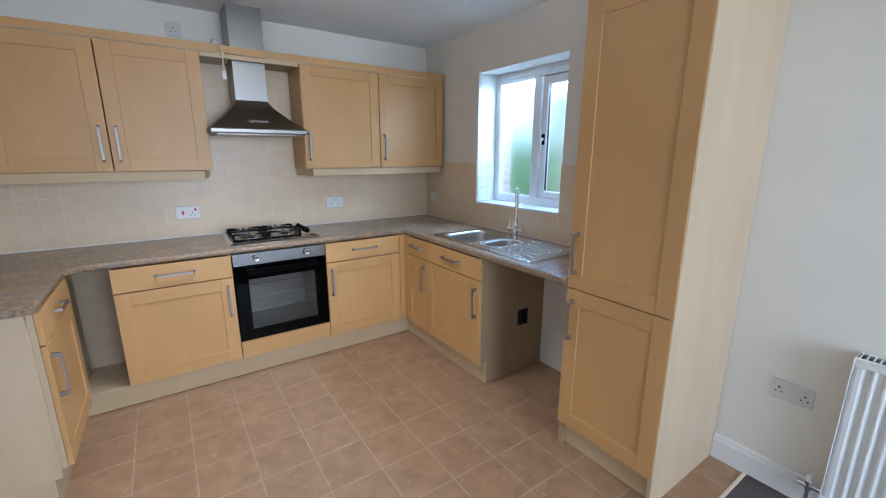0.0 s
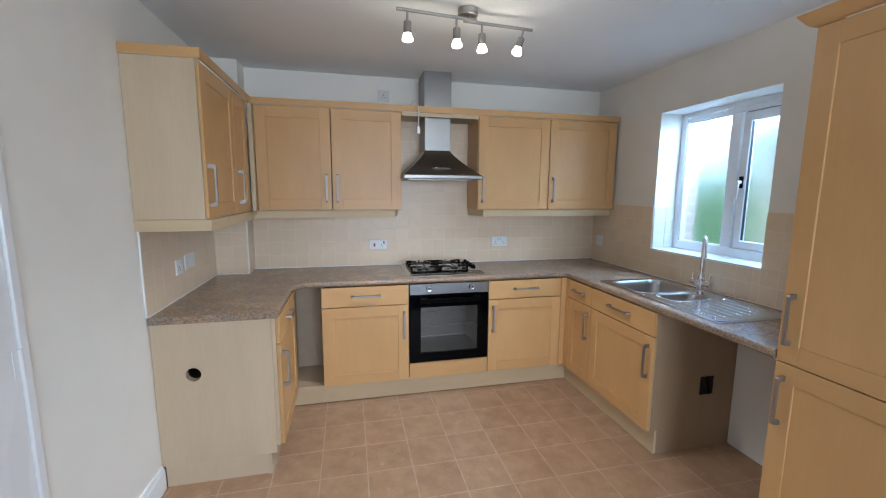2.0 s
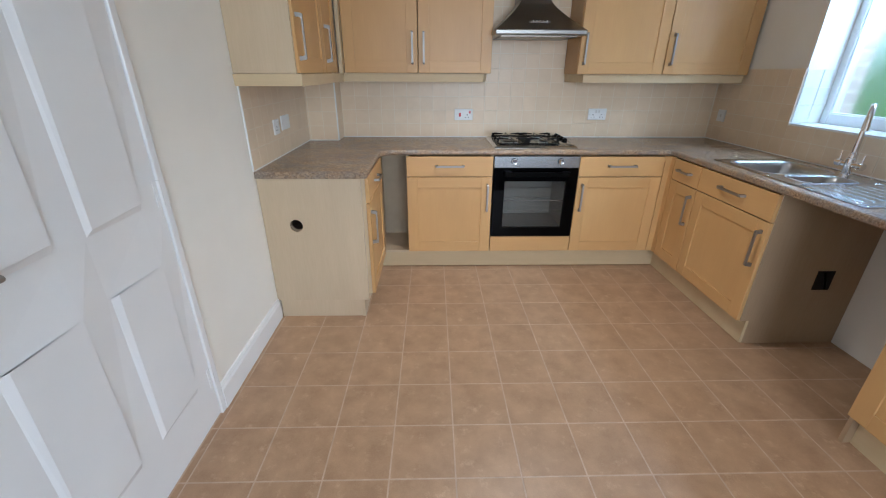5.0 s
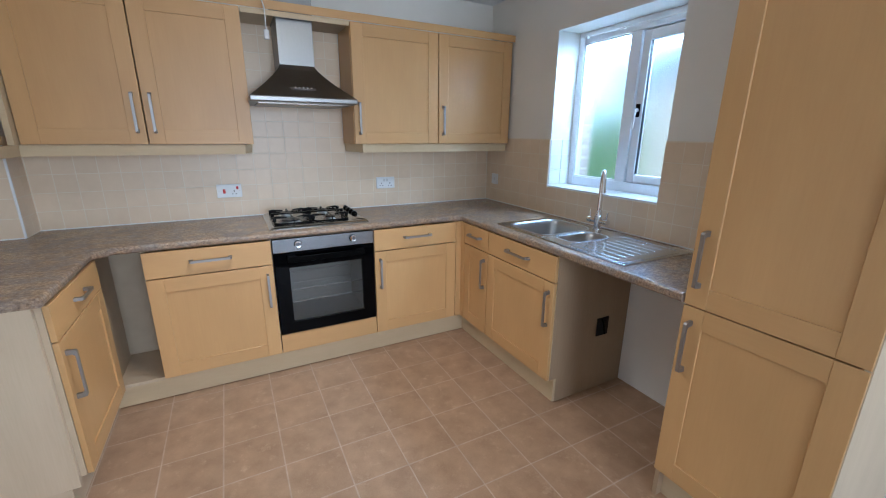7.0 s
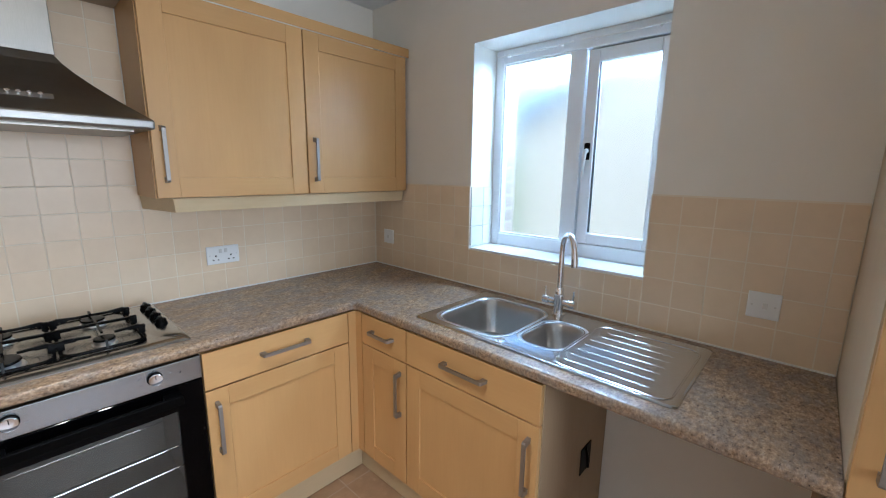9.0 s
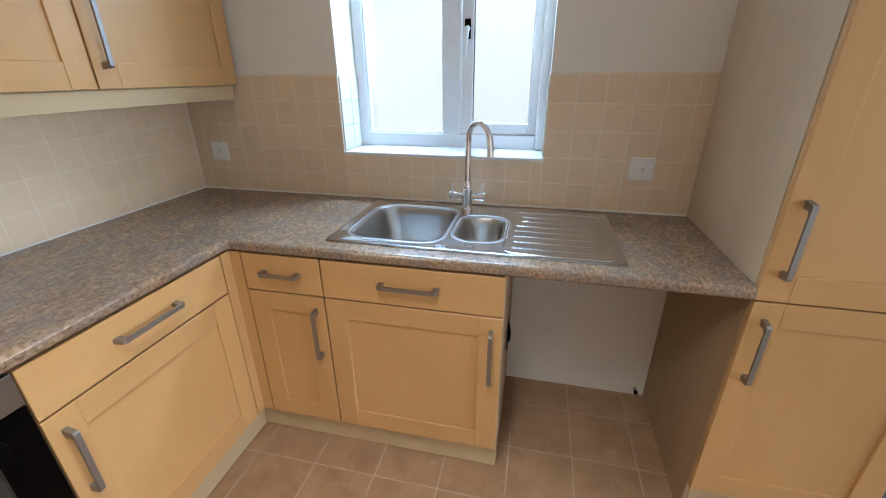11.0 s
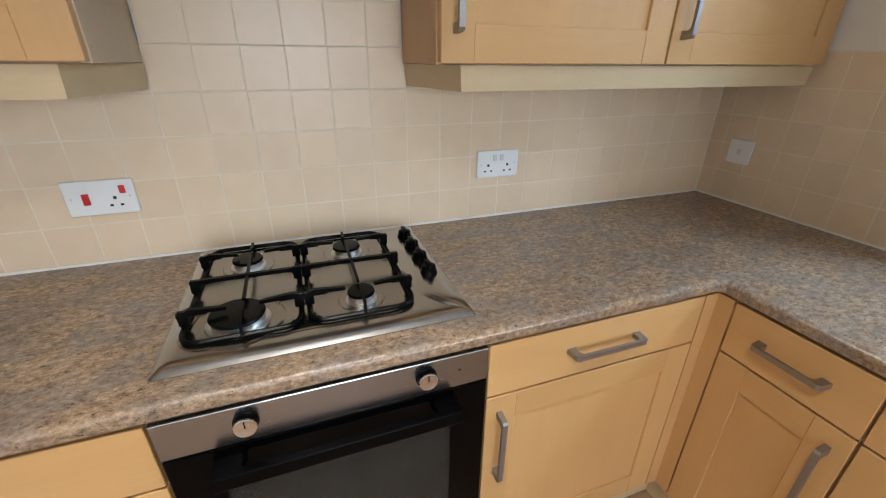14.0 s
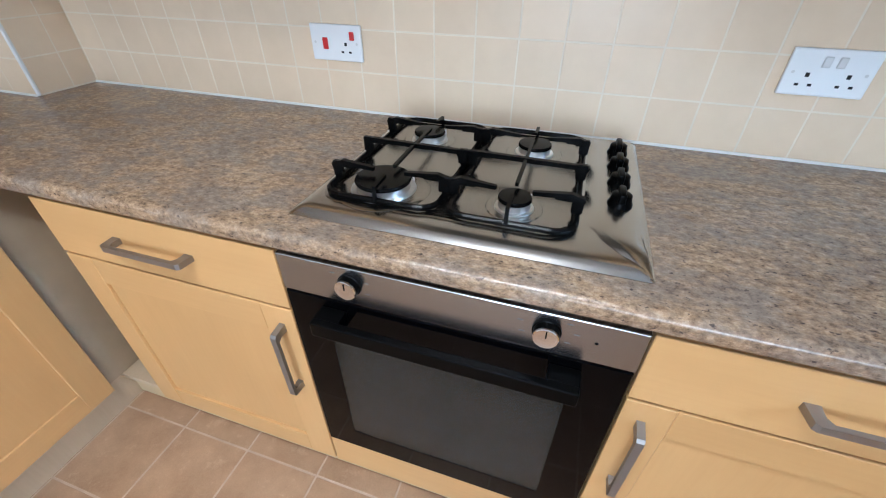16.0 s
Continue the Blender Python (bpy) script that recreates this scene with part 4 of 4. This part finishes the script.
for x in (0.141, 0.464):
    bm = lathe(bmesh.new(), [(0.0215, 0), (0.0215, 0.003), (0.0195, 0.004), (0.0190, 0.014), (0.0188, 0.015)], (x, 0, 0.832), "y", 28)
    kn = part("knob", bm, BLACK_PLASTIC, oven, "round control knob with a chrome face", smooth=True)
    part("face", lathe(bmesh.new(), [(0.0192, 0.0145), (0.0192, 0.0175), (0.0180, 0.0188), (0.0165, 0.0185), (0.004, 0.0185)], (x, 0, 0.832), "y", 28), CHROME, kn, "chrome knob face", smooth=True)
    part("pointer", boxed(x - 0.001, x + 0.001, -0.0192, -0.0180, 0.834, 0.847), BLACK_PLASTIC, kn)
    marks = ((-0.030, 0.018), (0.0, 0.030), (0.032, 0.010), (0.032, -0.014)) if x < 0.3 else ((-0.040, 0.010), (-0.036, -0.012), (0.0, 0.030), (0.030, 0.022), (0.042, 0.004), (0.032, -0.016))
    for mx, mz in marks:
        part("marking", boxed(x + mx - 0.004, x + mx + 0.004, -0.0005, 0.0, 0.832 + mz - 0.0008, 0.832 + mz + 0.0008), PRINT_AND_GAP_DARK, oven)
part("indicator", lathe(bmesh.new(), [(0.003, 0), (0.002, 0.001)], (0.535, 0, 0.828), "y", 10), BLACK_PLASTIC, oven)
strip = tagged(part("oven_filler", boxed(-1.837, -1.238, FRONT, FRONT + 0.018, 0.152, 0.270, r=0.0015, seg=1), BEECH_H), "beech filler strip under the oven", "filler strip")

# ---- cooker hood ----
hood = thing("cooker_hood", pose(-1.562, 0, 0), "stainless steel chimney cooker hood with a pyramid canopy", "cooker hood")
W2, D = 0.297, 0.485


def rect(x0, x1, y0, y1, z):
    return [(x0, y0, z), (x1, y0, z), (x1, y1, z), (x0, y1, z)]


part("rim", boxed(-W2, W2, -D, -0.009, 1.618, 1.650, r=0.007), STEEL_V, hood, "polished steel rim")
cw = 0.102
rings = [rect(-W2 + 0.004, W2 - 0.004, -D + 0.004, -0.009, 1.648)]
for i in range(1, 8):
    s = i / 7
    k = 1 - (1 - s) ** 1.25
    rings.append(rect(-W2 + 0.004 + (W2 - cw) * k, W2 - 0.004 - (W2 - cw) * k, -D + 0.004 + (D - 0.262) * k, -0.009, 1.648 + 0.195 * s))
part("canopy", loft(bmesh.new(), rings), DARK_STEEL, hood, "dark reflecting pyramid canopy")
part("lower_chimney", boxed(-cw, cw, -0.258, -0.009, 1.842, 2.09, r=0.002), STEEL_V, hood)
part("upper_chimney", boxed(-cw - 0.004, cw + 0.004, -0.258, -0.002, 2.09, H, r=0.002), STEEL_V, hood)
part("grease_filter", boxed(-0.25, 0.25, -0.42, -0.06, 1.612, 1.618), DARK_STEEL, hood, "aluminium mesh filter")
panel = part("button_panel", boxed(-0.07, 0.07, -0.004, 0.002, -0.011, 0.011, r=0.001), NICKEL, hood, at=pose(0.0, -0.413, 1.695, -43))
for i in range(5):
    part("button", lathe(bmesh.new(), [(0.006, 0.004), (0.006, 0.010), (0.004, 0.011)], (-0.045 + 0.022 * i, 0, 0.002), "y", 10), CHROME, panel)

# ---- sockets and switches ----
def faceplate(name, m, w, label, parts, mat=WHITE_PLASTIC, category="socket"):
    """A wall plate whose front is at -y, its back on y = 0. parts: (kind, x, z)."""
    s = thing(name, m, label, category)
    plate = part("plate", boxed(-w / 2, w / 2, -0.009, 0, -0.043, 0.043, r=0.003), mat, s)
    for kind, x, z in parts:
        if kind == "pins":
            bm = boxed(x - 0.0035, x + 0.0035, -0.0095, -0.0088, z + 0.004, z + 0.012)
            box(bm, x - 0.0145, x - 0.0075, -0.0095, -0.0088, z - 0.013, z - 0.008)
            box(bm, x + 0.0075, x + 0.0145, -0.0095, -0.0088, z - 0.013, z - 0.008)
            part("pin_holes", bm, DARK, s, "three dark pin holes")
        elif kind == "rocker":
            part("rocker", boxed(x - 0.007, x + 0.007, -0.0125, -0.0085, z - 0.010, z + 0.010, r=0.002), GREY_PLASTIC, s)
        elif kind == "red":
            part("rocker", boxed(x - 0.0075, x + 0.0075, -0.0125, -0.0085, z - 0.014, z + 0.014, r=0.002), RED, s, "red rocker switch")
        elif kind == "red_small":
            part("rocker", boxed(x - 0.0065, x + 0.0065, -0.0125, -0.0085, z - 0.010, z + 0.010, r=0.002), RED, s, "red rocker switch")
        elif kind == "screw":
            part("screw", lathe(bmesh.new(), [(0.0032, 0.0085), (0.0032, 0.0095)], (x, 0, z), "y", 8), ALU, s)
    return s


SCR = [("screw", -0.060, 0.0), ("screw", 0.060, 0.0)]
faceplate("cooker_switch", pose(-2.015, -0.008, 1.085), 0.146, "white cooker control plate with red switches and a socket", [("red", -0.030, -0.002), ("red_small", 0.048, 0.018), ("pins", 0.028, -0.010)] + SCR)
faceplate("double_socket", pose(-0.941, -0.008, 1.091), 0.146, "white double wall socket on cream tiles", [("rocker", -0.012, 0.020), ("rocker", 0.012, 0.020), ("pins", -0.034, -0.012), ("pins", 0.034, -0.012)] + SCR)
faceplate("single_socket", pose(-1.955, 0, 2.285), 0.086, "shaded single wall socket above the wall cabinets", [("pins", 0, -0.005), ("rocker", 0.022, 0.022)], GREY_PLASTIC)
faceplate("fuse_spur", pose(-0.008, -0.142, 1.096, 0, 0, -90), 0.086, "white fused spur on the tiles near the corner", [("rocker", 0.0, 0.0)], category="switch")
faceplate("sink_switch", pose(-0.008, -2.009, 1.088, 0, 0, -90), 0.086, "white switched spur above the worktop", [("rocker", 0.004, 0.0), ("screw", -0.03, 0), ("screw", 0.03, 0)], category="switch")
faceplate("light_switch", pose(XL + 0.008, -0.86, 1.09, 0, 0, 90), 0.086, "white switched socket on the tiles beside the end cabinet", [("rocker", 0.02, 0.02), ("pins", -0.005, -0.008)])
faceplate("blank_plate", pose(XL + 0.008, -0.70, 1.10, 0, 0, 90), 0.146, "white blank double plate on the tiles", [("screw", -0.06, 0), ("screw", 0.06, 0)], category="switch")
faceplate("double_socket", pose(0, -2.965, 0.485, 0, 0, -90), 0.146, "shaded white double socket low on the wall by the radiator", [("pins", -0.045, 0.0), ("pins", 0.045, -0.004), ("rocker", 0, 0.01)], GREY_PLASTIC)

# loose cable above the hood
cable = thing("loose_cable", pose(-1.735, 0, 0), "grey cable with a white connector hanging over the cornice", "cable")
part("lead", tube(bmesh.new(), [(-0.045, -0.30, 2.165), (-0.03, -0.345, 2.185), (-0.01, -0.372, 2.17), (0.006, -0.374, 2.10), (0.008, -0.345, 2.03), (0.010, -0.33, 2.00)], 0.004, 8), GREY_PLASTIC, cable, smooth=True)
part("connector", boxed(-0.004, 0.022, -0.345, -0.320, 1.955, 2.005, r=0.004), WHITE_PLASTIC, cable, "white plastic connector")

# under-cabinet puck
tagged(part("under_cabinet_clip", lathe(bmesh.new(), [(0.008, -0.012), (0.008, 0)], (-0.92, -0.24, WZ0 - 0.0005), n=10), WHITE_PLASTIC), "small white clip under the wall cabinet", "clip")

# ---- ceiling spotlights ----
spot = thing("spotlight_bar", pose(0, 0, 0), "satin nickel ceiling spotlight bar with four lit lamps", "ceiling light")
part("rose", lathe(bmesh.new(), [(0.040, H - 0.034), (0.050, H - 0.030), (0.050, H)], (-1.640, -1.320, 0)), NICKEL, spot, smooth=True)
ZB = H - 0.055
bars = (((-2.005, -1.375), (-1.600, -1.338)), ((-1.660, -1.315), (-1.275, -1.290)))
for a, b in bars:
    part("bar", tube(bmesh.new(), [(*a, ZB), (*b, ZB)], 0.008, 12), NICKEL, spot, smooth=True)
part("stem", lathe(bmesh.new(), [(0.010, ZB - 0.006), (0.010, H - 0.032)], (-1.632, -1.327, 0), n=12), NICKEL, spot, smooth=True)
for (x, y), (tx, ty) in (((-1.952, -1.370), (0, -0.02)), ((-1.705, -1.347), (0.02, -0.03)), ((-1.560, -1.308), (0.0, -0.06)), ((-1.325, -1.293), (-0.35, -0.10))):
    m = look((x, y, ZB - 0.008), (x + tx, y + ty, ZB - 1.0))
    part("neck", lathe(bmesh.new(), [(0.0055, -0.045), (0.0055, 0.004)], n=10), NICKEL, spot, at=m, smooth=True)
    can = part("lamp_holder", lathe(bmesh.new(), [(0.012, -0.040), (0.0185, -0.045), (0.0195, -0.098), (0.0185, -0.098)], n=20), NICKEL, spot, at=m, smooth=True)
    part("bulb", lathe(bmesh.new(), [(0.016, -0.098), (0.025, -0.120), (0.0255, -0.128), (0.020, -0.131)], n=20), LAMP, can, "glowing reflector lamp", smooth=True)
    sp = new("spot_light", bpy.data.lights.new("spot_light", "SPOT"))
    sp.data.energy, sp.data.spot_size, sp.data.spot_blend, sp.data.shadow_soft_size = 7.2, radians(120), 1.0, 0.03
    sp.data.color = (1.0, 0.89, 0.74)
    sp.matrix_world = m @ pose(0, 0, -0.15)

# ---- radiator ----
rad = thing("radiator", pose(-0.035, -3.135, 0.11, 0, 0, -90), "white enamelled panel radiator with a grilled top", "radiator")
RL, RH = 1.2, 0.640
bm = bmesh.new()
pitch = 0.034
x, pts = 0.025, [(0.0, 0.0)]
while x < RL - 0.03:
    pts += [(x, -0.055), (x + 0.010, -0.043), (x + 0.020, -0.043), (x + 0.030, -0.055)]
    x += pitch
pts = [(0.012, -0.055)] + pts[1:] + [(RL - 0.012, -0.055), (RL, -0.045), (RL, -0.02), (0, -0.02), (0.0, -0.045)]
loft(bm, [[(a, b, z) for a, b in pts] for z in (0.03, RH - 0.03)])
bmesh.ops.recalc_face_normals(bm, faces=bm.faces)
part("panel", bm, RADIATOR, rad, smooth=False)
part("rail", boxed(0.0, RL, -0.0555, -0.02, RH - 0.03, RH - 0.006, r=0.003), RADIATOR, rad)
part("rail", boxed(0.0, RL, -0.0555, -0.02, 0.004, 0.03, r=0.003), RADIATOR, rad)
part("side_cover", boxed(-0.004, 0.0, -0.058, 0.032, 0.02, RH, r=0.001), RADIATOR, rad)
grille = part("grille", boxed(-0.002, RL, -0.058, -0.044, RH - 0.006, RH + 0.004, r=0.002), RADIATOR, rad)
part("grille_edge", boxed(-0.002, RL, 0.018, 0.032, RH - 0.006, RH + 0.004, r=0.002), RADIATOR, grille)
for i in range(24):
    part("slat", boxed(0.006 + i * 0.018, 0.011 + i * 0.018, -0.044, 0.018, RH - 0.003, RH + 0.003), RADIATOR, grille)
# dark filling: the shade between the radiator's panels, put into colour
part("inner", boxed(0.01, RL, -0.019, 0.030, 0.02, RH - 0.02), PRINT_AND_GAP_DARK, rad)
valve = part("valve", tube(bmesh.new(), [(0.02, -0.03, 0.03), (-0.03, -0.03, 0.03), (-0.045, -0.03, 0.03)], 0.010, 10), CHROME, rad, "chrome lockshield valve", smooth=True)
bm = tube(bmesh.new(), [(-0.045, -0.03, -0.104), (-0.045, -0.03, 0.045)], 0.008, 10)
part("pipe", bm, CHROME, valve, smooth=True)
part("nut", tube(bmesh.new(), [(-0.045, -0.03, 0.012), (-0.045, -0.03, 0.050)], 0.014, 6), CHROME, valve)
part("nut", tube(bmesh.new(), [(-0.080, -0.03, 0.030), (-0.05, -0.03, 0.030)], 0.012, 8), CHROME, valve)
part("cap", lathe(bmesh.new(), [(0.011, 0.048), (0.012, 0.072), (0.009, 0.080)], (-0.045, -0.03, 0), n=12), WHITE_PLASTIC, valve, "white valve cap")

# ---- tiles ----
TILES = {}


def tile_mesh(w, h, t, r, mat):
    key = (round(w, 4), round(h, 4), t, mat.name)
    if key not in TILES:
        bm = bmesh.new()
        rings = [[(sx * (w / 2 - o), -y, sz * (h / 2 - o)) for sx, sz in ((-1, -1), (1, -1), (1, 1), (-1, 1))] for o, y in ((0, 0), (0, t - r), (r, t))]
        vs = [[bm.verts.new(p) for p in ring] for ring in rings]
        for a, b in zip(vs, vs[1:]):
            for i in range(4):
                bm.faces.new((a[i], a[(i + 1) % 4], b[(i + 1) % 4], b[i]))
        bm.faces.new(vs[-1])
        me = bpy.data.meshes.new("tile")
        bm.to_mesh(me)
        bm.free()
        me.materials.append(mat)
        TILES[key] = me
    return TILES[key]


def spans(a, b, first, pitch, joint):
    """Tile spans along a line from a to b with a joint at first."""
    k = math.floor((a - first) / pitch)
    out = []
    while first + k * pitch < b - 1e-6:
        u, v = max(a, first + k * pitch + joint / 2), min(b, first + (k + 1) * pitch - joint / 2)
        if v - u > 0.008:
            out.append((u, v))
        k += 1
    return out


def tile_field(parent, m, u0, u1, v0, v1, ufirst, vfirst, pitch, joint, t, r, mat, skip=None, wob=0.0):
    """Tiles over a field of u (local x) and v (local z), standing out to local -y."""
    for a, b in spans(u0, u1, ufirst, pitch, joint):
        for c, d in spans(v0, v1, vfirst, pitch, joint):
            if skip and skip((a + b) / 2, (c + d) / 2):
                continue
            ob = new("tile", tile_mesh(b - a, d - c, t, r, mat))
            ob.parent = parent
            ob.matrix_basis = m @ pose((a + b) / 2, 0, (c + d) / 2, random.uniform(-wob, wob), 0, random.uniform(-wob, wob))


P, J, T = 0.102, 0.0024, 0.0075
TZ = 1.016
tn = structure("tiling_north", boxed(-2.984, -0.0005, -0.0070, -0.0005, 0.9105, 1.424), GROUT, "square cream glazed wall tiles behind the hob", "wall tiles")
part("grout_bed", boxed(-1.846, -1.250, -0.0070, -0.0005, 1.4245, 2.10), GROUT, tn)
tile_field(tn, pose(0, -0.003, 0), -2.984, -0.008, 0.912, 1.424, -1.443, TZ, P, J, T - 0.003, 0.0012, TILE, wob=0.05)
tile_field(tn, pose(0, -0.003, 0), -1.846, -1.250, 1.4255, 2.10, -1.443, TZ, P, J, T - 0.003, 0.0012, TILE, wob=0.05)

te = structure("tiling_east", boxed(-0.0070, -0.0005, -2.2035, WIN_Y0, 0.9105, 1.428), GROUT, "square cream glazed wall tiles round the window", "wall tiles")
part("grout_bed", boxed(-0.0070, -0.0005, WIN_Y1, -0.001, 0.9105, 1.428), GROUT, te)
part("grout_bed", boxed(-0.0070, -0.0005, WIN_Y0, WIN_Y1, 0.9105, WIN_Z0), GROUT, te)
E90 = pose(-0.003, 0, 0, 0, 0, -90)
tile_field(te, E90, 0.008, 0.78, 0.912, 1.427, 0.78, TZ, P, J, T - 0.003, 0.0012, TILE, wob=0.05)
tile_field(te, E90, 0.7815, 1.6385, 0.912, WIN_Z0 - 0.001, 0.78, TZ, P, J, T - 0.003, 0.0012, TILE, wob=0.05)
tile_field(te, E90, 1.64, 2.203, 0.912, 1.427, 1.64, TZ, P, J, T - 0.003, 0.0012, TILE, wob=0.05)
# reveal tiles, whitened to put the window's light into their colour
tile_field(te, pose(0, WIN_Y1, 0), 0.002, 0.185, WIN_Z0 + 0.013, 1.427, 0.0, TZ, P, J, 0.006, 0.0012, LIT_TILE)
tile_field(te, pose(0, WIN_Y0, 0, 0, 0, 180), -0.185, -0.002, WIN_Z0 + 0.013, 1.427, 0.0, TZ, P, J, 0.006, 0.0012, LIT_TILE)

tw = structure("tiling_west", boxed(XL + 0.0005, XL + 0.0070, -1.255, -0.188, 0.9105, 1.424), GROUT, "square cream glazed wall tiles beside the end cabinet", "wall tiles")
part("grout_bed", boxed(XL + 0.0072, -2.985, -0.194, -0.1875, 0.9105, 1.424), GROUT, tw)
part("grout_bed", boxed(-2.9845, -2.978, -0.187, -0.008, 0.9105, 1.424), GROUT, tw)
tile_field(tw, pose(XL + 0.003, 0, 0, 0, 0, 90), -1.254, -0.195, 0.912, 1.424, -1.254, TZ, P, J, T - 0.003, 0.0012, TILE, wob=0.05)
tile_field(tw, pose(0, -0.190, 0), XL + 0.008, -2.986, 0.912, 1.424, -2.986, TZ, P, J, T - 0.003, 0.0012, TILE)
tile_field(tw, pose(-2.982, 0, 0, 0, 0, 90), -0.187, -0.009, 0.912, 1.424, -0.187, TZ, P, J, T - 0.003, 0.0012, TILE)
part("corner_trim", boxed(-2.986, -2.976, -0.197, -0.187, 0.911, 1.424, r=0.003), WHITE_PLASTIC, tw, "white plastic tile corner trim")
part("edge_trim", boxed(XL + 0.0005, XL + 0.009, -1.264, -1.256, 0.911, 1.383, r=0.002), WHITE_PLASTIC, tw, "white plastic tile edge trim")

ft = structure("floor_tiles", boxed(XL, 0, -2.856, -0.30, -0.0055, 0.0002), FLOOR_GROUT, "square brown stone-effect floor tiles with pale joints", "floor tiles")
FP = 0.2498
tile_field(ft, pose(0, 0, -0.004, -90), XL + 0.002, -0.002, -2.855, -0.31, -2.180, -2.102, FP, 0.0045, 0.005, 0.0015, FLOOR_TILE, wob=0.05)
